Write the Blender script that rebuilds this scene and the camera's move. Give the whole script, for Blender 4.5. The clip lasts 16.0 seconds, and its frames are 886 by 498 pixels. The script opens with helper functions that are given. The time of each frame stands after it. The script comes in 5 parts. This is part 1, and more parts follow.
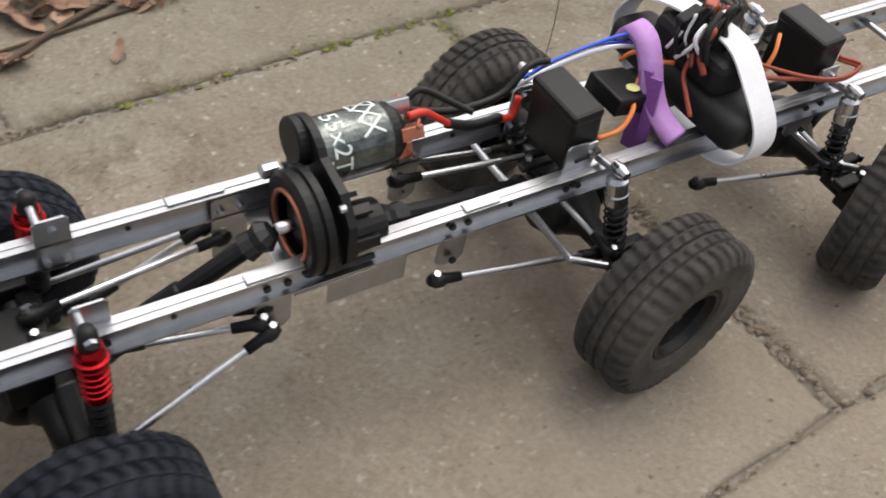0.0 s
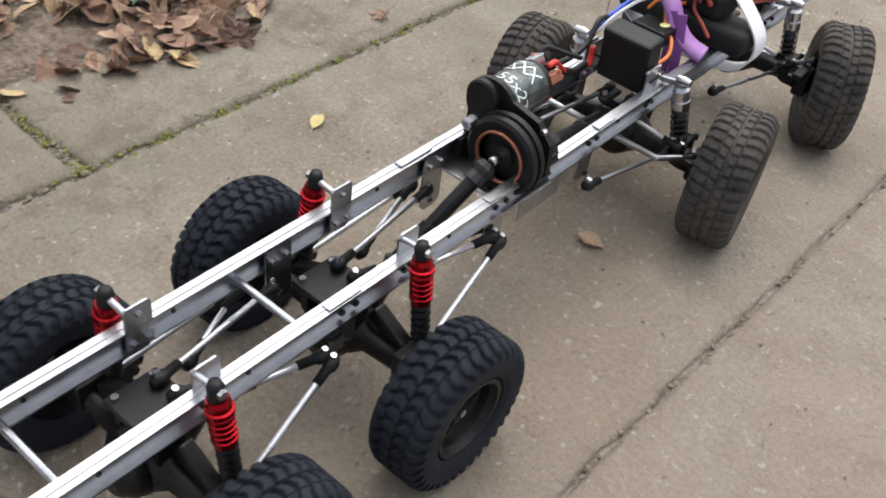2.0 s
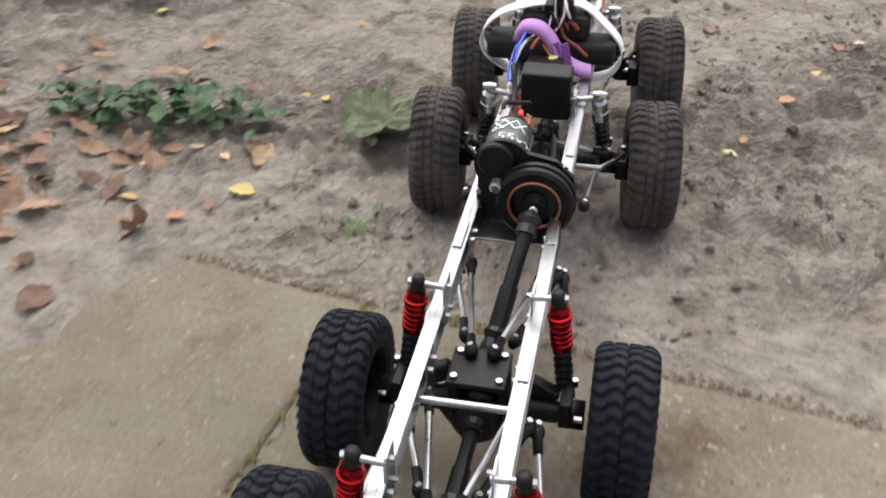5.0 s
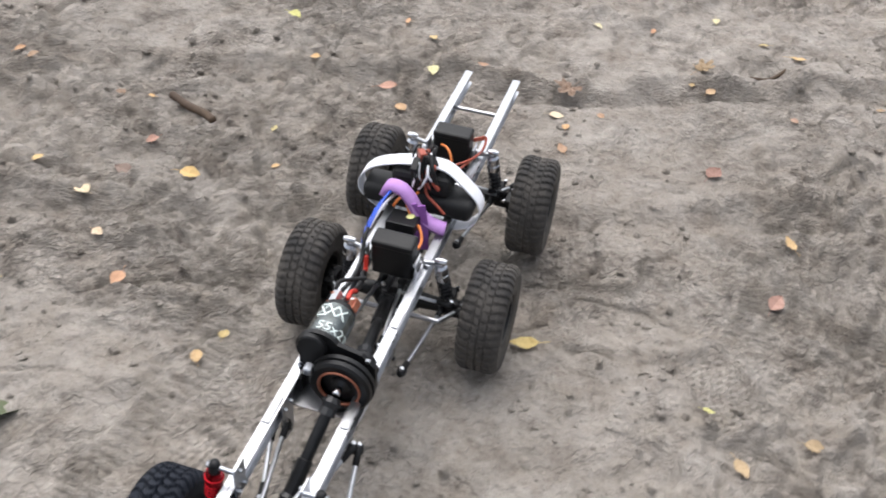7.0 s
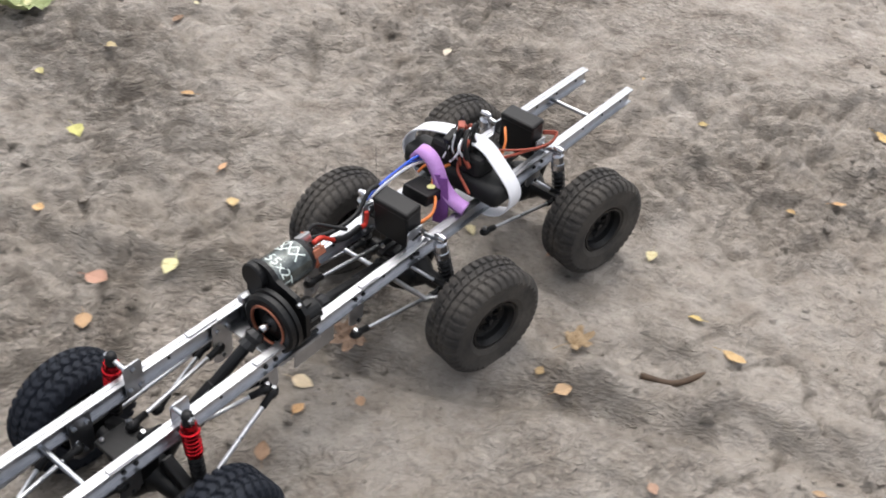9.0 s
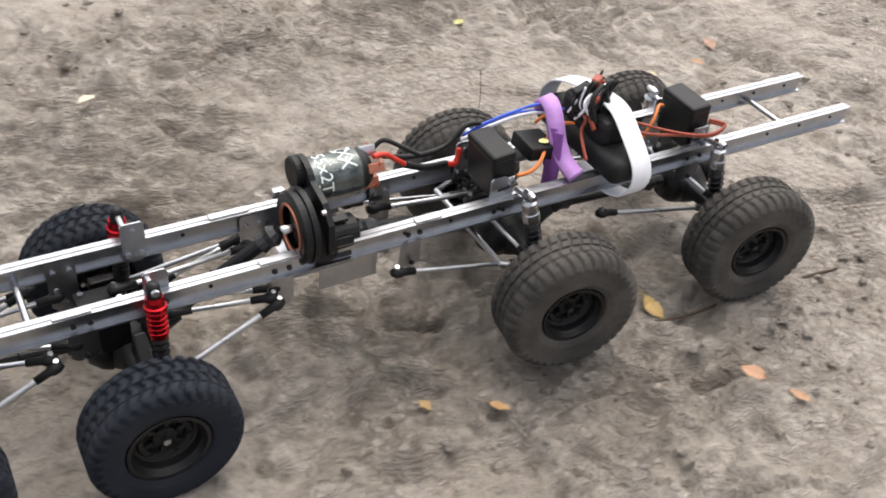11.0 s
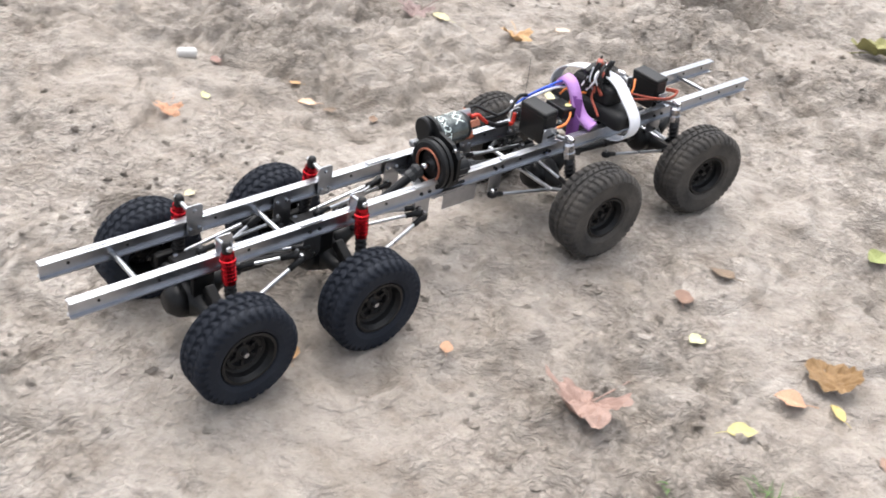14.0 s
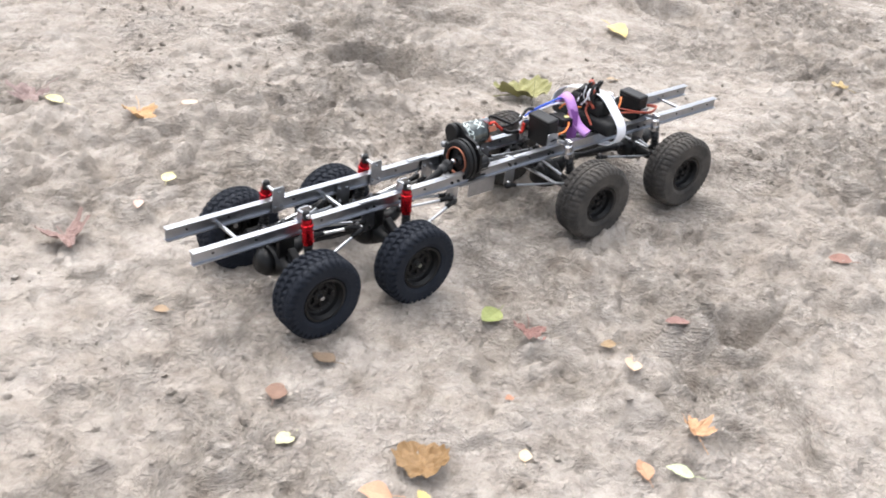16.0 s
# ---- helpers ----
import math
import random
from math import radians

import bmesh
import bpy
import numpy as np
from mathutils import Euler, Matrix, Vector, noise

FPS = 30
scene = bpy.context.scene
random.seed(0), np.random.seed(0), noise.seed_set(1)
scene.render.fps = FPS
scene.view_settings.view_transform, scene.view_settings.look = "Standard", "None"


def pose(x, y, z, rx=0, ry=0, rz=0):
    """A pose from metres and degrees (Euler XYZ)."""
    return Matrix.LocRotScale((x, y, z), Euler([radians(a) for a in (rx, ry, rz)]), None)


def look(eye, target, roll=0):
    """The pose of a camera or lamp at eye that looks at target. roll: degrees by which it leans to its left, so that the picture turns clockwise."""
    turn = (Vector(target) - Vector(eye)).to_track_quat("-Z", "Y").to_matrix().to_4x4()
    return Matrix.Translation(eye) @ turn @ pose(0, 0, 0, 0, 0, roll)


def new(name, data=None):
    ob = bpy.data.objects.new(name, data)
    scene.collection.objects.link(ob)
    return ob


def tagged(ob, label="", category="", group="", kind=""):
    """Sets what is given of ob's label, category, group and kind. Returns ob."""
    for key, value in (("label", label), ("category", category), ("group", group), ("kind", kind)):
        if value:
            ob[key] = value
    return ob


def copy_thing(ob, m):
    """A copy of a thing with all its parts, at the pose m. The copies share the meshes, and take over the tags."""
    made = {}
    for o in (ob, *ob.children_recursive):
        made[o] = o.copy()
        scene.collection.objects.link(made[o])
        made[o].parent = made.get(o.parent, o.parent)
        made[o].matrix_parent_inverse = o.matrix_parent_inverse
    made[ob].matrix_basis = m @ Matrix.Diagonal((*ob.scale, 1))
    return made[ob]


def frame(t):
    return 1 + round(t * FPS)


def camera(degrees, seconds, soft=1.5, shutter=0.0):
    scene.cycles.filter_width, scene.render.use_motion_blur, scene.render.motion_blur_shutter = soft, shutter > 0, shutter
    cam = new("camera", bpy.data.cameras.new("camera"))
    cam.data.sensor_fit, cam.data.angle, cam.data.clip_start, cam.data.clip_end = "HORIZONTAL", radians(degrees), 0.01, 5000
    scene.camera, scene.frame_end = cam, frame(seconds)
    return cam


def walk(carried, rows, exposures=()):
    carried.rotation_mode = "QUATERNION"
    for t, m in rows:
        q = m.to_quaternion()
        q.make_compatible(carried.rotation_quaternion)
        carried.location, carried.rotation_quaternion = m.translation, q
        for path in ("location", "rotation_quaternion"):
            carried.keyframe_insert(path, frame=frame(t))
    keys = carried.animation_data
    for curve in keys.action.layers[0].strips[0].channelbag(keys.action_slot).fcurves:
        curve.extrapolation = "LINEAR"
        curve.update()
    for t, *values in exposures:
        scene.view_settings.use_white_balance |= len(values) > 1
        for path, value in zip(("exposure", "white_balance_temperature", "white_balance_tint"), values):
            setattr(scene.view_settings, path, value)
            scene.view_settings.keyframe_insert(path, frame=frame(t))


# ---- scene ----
from itertools import product

# ---------------------------------------------------------------- camera
PATH = [
    (0.0, pose(0.3198, 0.0063, 0.4865, 42.94, -8.51, 58.84)),
    (0.5, pose(0.3340, 0.0927, 0.4990, 44.41, -8.04, 54.88)),
    (1.0, pose(0.3515, 0.1596, 0.5050, 46.10, -6.89, 52.72)),
    (1.5, pose(0.3368, 0.2140, 0.5125, 46.41, -6.60, 48.49)),
    (2.0, pose(0.3453, 0.2844, 0.5115, 48.50, -6.24, 46.21)),
    (2.5, pose(0.3335, 0.3297, 0.5111, 49.19, -5.52, 45.23)),
    (3.0, pose(0.2723, 0.4142, 0.5452, 48.42, -5.97, 43.70)),
    (3.2, pose(0.2641, 0.4681, 0.5616, 49.04, -5.52, 44.25)),
    (3.7, pose(0.2227, 0.6226, 0.5544, 50.77, -4.05, 42.57)),
    (4.2, pose(0.1518, 0.7827, 0.5207, 53.42, -1.58, 36.88)),
    (4.7, pose(0.0600, 0.9541, 0.4975, 55.70, 0.50, 29.82)),
    (5.3, pose(-0.0790, 1.2056, 0.5508, 54.75, -0.46, 23.02)),
    (5.5, pose(-0.1244, 1.2894, 0.6174, 54.18, -1.35, 21.90)),
    (6.0, pose(-0.1595, 1.4457, 0.6482, 53.48, -2.58, 19.29)),
    (6.5, pose(-0.1358, 1.6494, 0.7195, 53.45, -1.33, 16.67)),
    (7.0, pose(-0.0925, 1.8230, 0.7558, 50.64, -2.07, 16.73)),
    (7.5, pose(-0.0038, 2.0125, 0.7767, 49.19, -1.12, 21.30)),
    (8.0, pose(0.0067, 2.2197, 0.7386, 48.86, -1.72, 22.10)),
    (8.5, pose(0.0135, 2.4066, 0.7371, 49.00, -3.83, 24.74)),
    (9.0, pose(0.1491, 2.5681, 0.7144, 49.44, -4.28, 33.17)),
    (9.2, pose(0.1802, 2.6200, 0.7125, 49.06, -4.07, 33.44)),
    (9.7, pose(0.2367, 2.7591, 0.6874, 49.56, -3.99, 34.64)),
    (10.2, pose(0.2899, 2.9372, 0.6436, 50.14, -4.20, 39.76)),
    (10.7, pose(0.3489, 3.1258, 0.5992, 50.69, -4.63, 45.01)),
    (11.3, pose(0.4133, 3.3182, 0.5734, 50.70, -5.32, 45.59)),
    (11.5, pose(0.4353, 3.3582, 0.5745, 50.26, -5.84, 42.47)),
    (12.0, pose(0.4918, 3.4496, 0.5712, 52.74, -8.39, 34.20)),
    (12.5, pose(0.5516, 3.5150, 0.5706, 54.27, -8.92, 27.69)),
    (13.0, pose(0.6002, 3.5920, 0.5761, 55.35, -6.68, 22.92)),
    (13.5, pose(0.5924, 3.6434, 0.6444, 54.09, -7.19, 18.61)),
    (14.0, pose(0.6442, 3.6757, 0.6678, 54.89, -7.18, 15.36)),
    (14.5, pose(0.6914, 3.7062, 0.6722, 55.98, -8.28, 11.99)),
    (15.0, pose(0.7520, 3.7426, 0.6970, 56.60, -8.98, 8.02)),
    (15.5, pose(0.8183, 3.7770, 0.7128, 57.08, -8.64, 4.19)),
    (16.0, pose(0.8679, 3.8057, 0.7273, 58.09, -7.65, 2.29)),
]
# the truck's way over the ground: seconds, x, y, z, pitch, roll, heading
DRIVE = [
    (0.0, 0.0000, 0.0000, 0.0000, 0.00, -0.00, 0.00),
    (0.5, 0.0121, 0.1731, 0.0000, 0.00, -0.00, 1.82),
    (1.0, 0.0186, 0.3274, 0.0000, 0.00, -0.00, 3.32),
    (1.5, 0.0115, 0.4367, 0.0000, 0.00, -0.00, 2.90),
    (2.0, 0.0171, 0.5417, 0.0000, 0.00, -0.00, 5.32),
    (2.5, 0.0094, 0.6350, 0.0000, 0.00, -0.00, 9.66),
    (3.0, -0.0194, 0.7579, 0.0000, 0.00, -0.00, 10.20),
    (3.2, -0.0296, 0.8202, 0.0000, 0.00, -0.00, 10.87),
    (3.5, -0.0482, 0.9159, 0.0000, 0.00, -0.00, 11.96),
    (4.0, -0.0868, 1.0859, 0.0000, 0.00, -0.00, 13.87),
    (4.5, -0.1342, 1.2721, 0.0000, 0.00, -0.00, 15.00),
    (5.0, -0.1873, 1.4743, 0.0000, 0.00, -0.00, 14.33),
    (5.3, -0.2264, 1.6150, 0.0034, -1.38, -0.87, 12.62),
    (5.5, -0.2582, 1.7012, 0.0039, -1.15, 0.36, 11.68),
    (6.0, -0.2894, 1.8821, -0.0037, 1.13, -0.43, 9.36),
    (6.5, -0.3060, 2.0434, -0.0005, 0.77, 0.44, 1.92),
    (7.0, -0.3379, 2.1915, 0.0024, 0.60, 1.15, -0.39),
    (7.5, -0.3262, 2.3547, 0.0025, -0.26, 0.43, 0.46),
    (8.0, -0.3209, 2.5355, 0.0003, -0.21, -0.07, -0.61),
    (8.5, -0.3233, 2.7006, 0.0003, -0.03, 0.02, -3.85),
    (9.0, -0.2812, 2.8368, -0.0000, -0.05, -0.04, -5.47),
    (9.2, -0.2680, 2.8909, -0.0003, -0.22, -0.21, -7.65),
    (9.5, -0.2401, 2.9751, 0.0000, 0.00, -0.00, -10.45),
    (10.0, -0.2098, 3.1182, 0.0000, 0.00, -0.00, -13.29),
    (10.5, -0.1728, 3.2680, 0.0000, 0.00, -0.00, -14.55),
    (11.0, -0.1308, 3.4246, 0.0000, 0.00, -0.00, -15.25),
    (11.3, -0.1026, 3.5205, 0.0000, 0.00, -0.00, -15.87),
    (11.5, -0.0808, 3.5844, 0.0000, 0.00, -0.00, -16.42),
    (12.0, -0.0107, 3.7613, 0.0000, 0.00, -0.00, -18.69),
    (12.5, 0.0774, 3.9492, 0.0000, 0.00, -0.00, -22.11),
    (13.0, 0.1563, 4.1405, -0.0010, -0.40, -0.70, -26.35),
    (13.5, 0.2377, 4.3132, 0.0005, -0.33, -0.21, -31.83),
    (14.0, 0.3429, 4.4523, 0.0015, 0.11, 0.19, -34.75),
    (14.5, 0.4423, 4.5738, 0.0047, -0.30, 1.39, -38.79),
    (15.0, 0.5579, 4.6955, 0.0020, 0.03, 1.21, -41.78),
    (15.5, 0.6687, 4.8070, -0.0020, 0.42, -0.81, -44.68),
    (16.0, 0.7907, 4.9096, -0.0062, 0.88, -2.06, -47.70),
]
cam = camera(47.27, 16.0, 1.8, 0.28)
walk(cam, PATH, [(0.0, 0.35, 6850, 10), (1.5, 0.46, 6600, 10), (3.0, 0.56, 6500, 10), (5.5, 0.47, 6850, 10), (6.0, 0.50, 6350, 10), (7.5, 0.60, 6400, 10), (9.0, 0.55, 6550, 10), (11.3, 0.76, 6750, 10),
                 (12.0, 0.79, 6750, 10), (13.0, 0.94, 6500, 10), (14.5, 1.03, 6450, 10), (16.0, 1.06, 6400, 10)])

# ---------------------------------------------------------------- light: a bright overcast autumn day
world = bpy.data.worlds.new("sky")
scene.world = world
world.use_nodes = True
sky = world.node_tree.nodes.new("ShaderNodeTexSky")
sky.sky_type, sky.sun_disc = "NISHITA", False
sky.sun_elevation, sky.sun_rotation = radians(67), radians(326)
sky.dust_density, sky.air_density = 4.0, 1.0
background = world.node_tree.nodes["Background"]
background.inputs[1].default_value = 0.15
grey = world.node_tree.nodes.new("ShaderNodeHueSaturation")
grey.inputs["Saturation"].default_value = 0.40
world.node_tree.links.new(sky.outputs[0], grey.inputs["Color"])
world.node_tree.links.new(grey.outputs[0], background.inputs[0])
sun_data = bpy.data.lights.new("sun", "SUN")
sun_data.energy, sun_data.angle, sun_data.color = 1.35, radians(105), (1.0, 0.985, 0.965)
sun = new("sun", sun_data)
sun.matrix_world = look((-2.4, 5.5, 10), (0, 2, 0))


# ---------------------------------------------------------------- materials
class Nodes:
    """A material's node tree with short calls."""

    def __init__(self, name):
        self.mat = bpy.data.materials.new(name)
        self.mat.use_nodes = True
        self.tree = self.mat.node_tree
        self.shader = self.tree.nodes["Principled BSDF"]

    def add(self, kind, **inputs):
        node = self.tree.nodes.new(kind)
        for key, value in inputs.items():
            sock = node.inputs[key.replace("_", " ")]
            if isinstance(value, bpy.types.NodeSocket):
                self.tree.links.new(value, sock)
            else:
                sock.default_value = value
        return node

    def noise(self, scale, detail=4.0, rough=0.6, where=None):
        n = self.add("ShaderNodeTexNoise", Scale=scale, Detail=detail, Roughness=rough)
        self.tree.links.new(where or self.coords(), n.inputs["Vector"])
        return n.outputs["Fac"]

    def coords(self):
        return self.add("ShaderNodeTexCoord").outputs["Object"]

    def ramp(self, fac, stops):
        r = self.add("ShaderNodeValToRGB", Fac=fac)
        while len(r.color_ramp.elements) < len(stops):
            r.color_ramp.elements.new(0.5)
        for e, (at, c) in zip(r.color_ramp.elements, stops):
            e.position, e.color = at, (*c, 1) if len(c) == 3 else c
        return r.outputs["Color"]

    def mix(self, fac, a, b, how="MIX"):
        m = self.tree.nodes.new("ShaderNodeMix")
        m.data_type, m.blend_type = "RGBA", how
        for sock, value in ((m.inputs[0], fac), (m.inputs[6], a), (m.inputs[7], b)):
            if isinstance(value, bpy.types.NodeSocket):
                self.tree.links.new(value, sock)
            else:
                sock.default_value = value if isinstance(value, float) else (*value, 1)
        return m.outputs[2]

    def math(self, how, a, b=0.5):
        m = self.tree.nodes.new("ShaderNodeMath")
        m.operation = how
        for sock, value in zip(m.inputs, (a, b)):
            if isinstance(value, bpy.types.NodeSocket):
                self.tree.links.new(value, sock)
            else:
                sock.default_value = value
        return m.outputs[0]

    def bump(self, height, strength=0.3, distance=0.001):
        b = self.add("ShaderNodeBump", Height=height, Strength=strength, Distance=distance)
        self.tree.links.new(b.outputs[0], self.shader.inputs["Normal"])

    def set(self, **inputs):
        for key, value in inputs.items():
            sock = self.shader.inputs[key.replace("_", " ")]
            if isinstance(value, bpy.types.NodeSocket):
                self.tree.links.new(value, sock)
            elif key == "Base_Color":
                sock.default_value = (*value, 1)
            else:
                sock.default_value = value
        return self.mat


def worn(name, low, high, rough=0.5, metal=0.0, scale=120.0, bump=0.15, spread=0.15, gloss=0.5):
    """A plain material with two scales of variation in colour and gloss."""
    n = Nodes(name)
    coarse, fine = n.noise(scale * 0.25), n.noise(scale * 2.0, 6.0)
    both = n.math("ADD", n.math("MULTIPLY", coarse, 0.6), n.math("MULTIPLY", fine, 0.4))
    n.bump(fine, bump, 0.0006)
    r = n.math("ADD", n.math("MULTIPLY", coarse, spread * 2), rough - spread)
    return n.set(Base_Color=n.ramp(both, [(0.3, low), (0.7, high)]), Roughness=r, Metallic=metal, Specular_IOR_Level=gloss)


def dirt_material():
    n = Nodes("packed_dirt")
    big, mid, fine, crumbly, grain = n.noise(1.3, 5.0), n.noise(17.0, 8.0, 0.66), n.noise(38.0, 5.0, 0.62), n.noise(120.0, 5.0, 0.70), n.noise(420.0, 4.0, 0.75)
    crumb = n.add("ShaderNodeTexVoronoi", Scale=125.0, Randomness=1.0)
    n.tree.links.new(n.mix(0.025, n.coords(), n.add("ShaderNodeTexNoise", Scale=60.0, Detail=4.0).outputs["Color"]), crumb.inputs["Vector"])
    crumbs = n.math("SUBTRACT", 1.0, crumb.outputs["Distance"])
    loose = n.ramp(n.noise(3.4, 6.0, 0.62), [(0.42, (0, 0, 0)), (0.58, (1, 1, 1))])
    base = n.ramp(mid, [(0.32, (0.240, 0.208, 0.177)), (0.46, (0.297, 0.266, 0.233)), (0.56, (0.332, 0.300, 0.267)), (0.70, (0.384, 0.352, 0.317))])
    base = n.mix(n.ramp(big, [(0.46, (0, 0, 0)), (0.60, (0.24, 0.24, 0.24))]), base, (0.235, 0.198, 0.163))
    apart = n.add("ShaderNodeSeparateXYZ", Vector=n.coords())
    far = n.math("ADD", apart.outputs["Y"], n.math("MULTIPLY", n.noise(1.1, 3.0), 1.2))
    dry = n.ramp(n.math("MULTIPLY", n.math("SUBTRACT", far, 3.7), 0.75), [(0.0, (0, 0, 0)), (1.0, (0.62, 0.62, 0.62))])
    base = n.mix(dry, base, n.mix(1.0, base, (1.36, 1.35, 1.36), "MULTIPLY"))
    # dark leaf mould beside the path
    across = n.math("POWER", n.math("ABSOLUTE", n.math("MULTIPLY", n.math("ADD", apart.outputs["X"], 0.78), 2.3)), 2.0)
    along = n.math("POWER", n.math("ABSOLUTE", n.math("MULTIPLY", n.math("SUBTRACT", apart.outputs["Y"], 0.66), 1.35)), 4.0)
    edge = n.math("ADD", n.math("ADD", across, along), n.math("MULTIPLY", n.noise(9.0, 5.0), 0.8))
    mould = n.ramp(n.math("SUBTRACT", 2.0, edge), [(0.25, (0, 0, 0)), (0.75, (0.85, 0.85, 0.85))])
    base = n.mix(mould, base, n.ramp(crumbly, [(0.35, (0.10, 0.072, 0.052)), (0.65, (0.26, 0.205, 0.155))]))
    base = n.mix(0.60, base, n.mix(1.0, base, n.ramp(fine, [(0.32, (0.66, 0.63, 0.61)), (0.45, (1, 1, 1)), (0.66, (1.14, 1.14, 1.12))]), "MULTIPLY"))
    base = n.mix(0.42, base, n.mix(1.0, base, n.ramp(crumbly, [(0.32, (0.66, 0.63, 0.61)), (0.45, (1, 1, 1)), (0.68, (1.18, 1.17, 1.15))]), "MULTIPLY"))
    base = n.mix(0.22, base, n.mix(1.0, base, n.ramp(grain, [(0.32, (0.6, 0.58, 0.56)), (0.68, (1.25, 1.23, 1.21))]), "MULTIPLY"))
    # shade in the gaps between crumbs, put into the soil's colour
    base = n.mix(n.math("MULTIPLY", loose, 0.40), base, n.mix(1.0, base, n.ramp(crumbs, [(0.25, (0.5, 0.47, 0.45)), (0.62, (1.08, 1.07, 1.06))]), "MULTIPLY"))
    high = n.math("ADD", n.math("MULTIPLY", fine, 0.8), n.math("MULTIPLY", crumbly, 0.40))
    high = n.math("ADD", high, n.math("MULTIPLY", n.math("MULTIPLY", crumbs, loose), 0.7))
    warp = n.mix(0.03, n.coords(), n.add("ShaderNodeTexNoise", Scale=22.0, Detail=5.0).outputs["Color"])
    crust = n.ramp(n.noise(15.0, 5.0, 0.55, warp), [(0.42, (0, 0, 0)), (0.50, (1, 1, 1)), (0.56, (1, 1, 1)), (0.62, (0.5, 0.5, 0.5))])
    flakes = n.ramp(n.noise(36.0, 5.0, 0.60, warp), [(0.42, (0, 0, 0)), (0.54, (1, 1, 1))])
    high = n.math("ADD", high, n.math("ADD", n.math("MULTIPLY", crust, 0.34), n.math("MULTIPLY", flakes, 0.20)))
    n.bump(n.math("ADD", high, n.math("MULTIPLY", grain, 0.10)), 0.95, 0.0100)
    return n.set(Base_Color=base, Roughness=0.93, Specular_IOR_Level=0.25)


def concrete_material():
    n = Nodes("old_concrete")
    big, mid, grain, speck, pit = n.noise(2.0, 6.0, 0.62), n.noise(11.0, 8.0, 0.7), n.noise(240.0, 5.0, 0.75), n.noise(110.0, 2.0), n.noise(75.0, 3.0)
    base = n.ramp(mid, [(0.30, (0.235, 0.196, 0.152)), (0.46, (0.325, 0.283, 0.230)), (0.58, (0.375, 0.335, 0.280)), (0.72, (0.440, 0.400, 0.345))])
    base = n.mix(n.ramp(big, [(0.40, (0, 0, 0)), (0.50, (0.35, 0.35, 0.35)), (0.60, (0.8, 0.8, 0.8))]), base, (0.270, 0.215, 0.160))
    worn_pale = n.noise(3.1, 7.0, 0.66)
    base = n.mix(n.ramp(worn_pale, [(0.50, (0, 0, 0)), (0.62, (0.75, 0.75, 0.75))]), base, (0.430, 0.385, 0.325))
    mud = n.math("ADD", n.math("MULTIPLY", n.noise(4.3, 5.0, 0.6), 0.6), n.math("MULTIPLY", n.noise(34.0, 6.0, 0.7), 0.4))
    base = n.mix(n.ramp(mud, [(0.54, (0, 0, 0)), (0.60, (0.55, 0.55, 0.55)), (0.66, (0.85, 0.85, 0.85))]), base, (0.165, 0.122, 0.085))
    crumb = n.add("ShaderNodeTexVoronoi", Scale=62.0, Randomness=1.0).outputs["Distance"]
    base = n.mix(n.math("MULTIPLY", n.ramp(crumb, [(0.10, (0.8, 0.8, 0.8)), (0.17, (0, 0, 0))]), n.ramp(n.noise(5.0, 3.0), [(0.50, (0, 0, 0)), (0.60, (1, 1, 1))])), base, (0.13, 0.095, 0.065))
    base = n.mix(0.85, base, n.mix(1.0, base, n.ramp(grain, [(0.30, (0.62, 0.60, 0.58)), (0.70, (1.25, 1.24, 1.22))]), "MULTIPLY"))
    base = n.mix(n.ramp(speck, [(0.64, (0, 0, 0)), (0.70, (0.7, 0.7, 0.7))]), base, (0.58, 0.55, 0.50))
    base = n.mix(n.ramp(pit, [(0.27, (0.7, 0.7, 0.7)), (0.33, (0, 0, 0))]), base, (0.10, 0.080, 0.060))
    apart = n.add("ShaderNodeSeparateXYZ", Vector=n.coords())
    left = n.math("MULTIPLY", n.math("SUBTRACT", -0.16, apart.outputs["X"]), 9.0)
    algae = n.math("MULTIPLY", n.ramp(left, [(0.0, (0, 0, 0)), (0.6, (1, 1, 1))]), n.ramp(n.noise(6.0, 6.0, 0.65), [(0.34, (0.15, 0.15, 0.15)), (0.62, (0.85, 0.85, 0.85))]))
    base = n.mix(n.math("MULTIPLY", algae, 0.60), base, n.mix(grain, (0.170, 0.165, 0.112), (0.285, 0.270, 0.205)))
    sand = n.math("MULTIPLY", n.ramp(n.math("ADD", apart.outputs["X"], n.math("MULTIPLY", n.noise(2.6, 5.0), 0.5)), [(0.16, (0, 0, 0)), (0.40, (1, 1, 1))]), n.ramp(n.noise(8.0, 7.0, 0.68), [(0.36, (0.3, 0.3, 0.3)), (0.6, (0.9, 0.9, 0.9))]))
    base = n.mix(n.math("MULTIPLY", sand, 0.70), base, n.mix(grain, (0.320, 0.264, 0.206), (0.450, 0.385, 0.310)))
    n.bump(n.math("ADD", grain, n.math("MULTIPLY", mid, 1.2)), 0.85, 0.005)
    return n.set(Base_Color=base, Roughness=0.9, Specular_IOR_Level=0.3)


def leaf_material():
    n = Nodes("fallen_leaf")
    info = n.add("ShaderNodeObjectInfo")
    fac = n.noise(90.0, 5.0)
    tint = n.mix(1.0, info.outputs["Color"], n.ramp(fac, [(0.3, (0.55, 0.5, 0.45)), (0.5, (1, 1, 1)), (0.7, (1.15, 1.12, 1.05))]), "MULTIPLY")
    n.bump(n.noise(160.0, 4.0), 0.4, 0.001)
    return n.set(Base_Color=tint, Roughness=0.6)


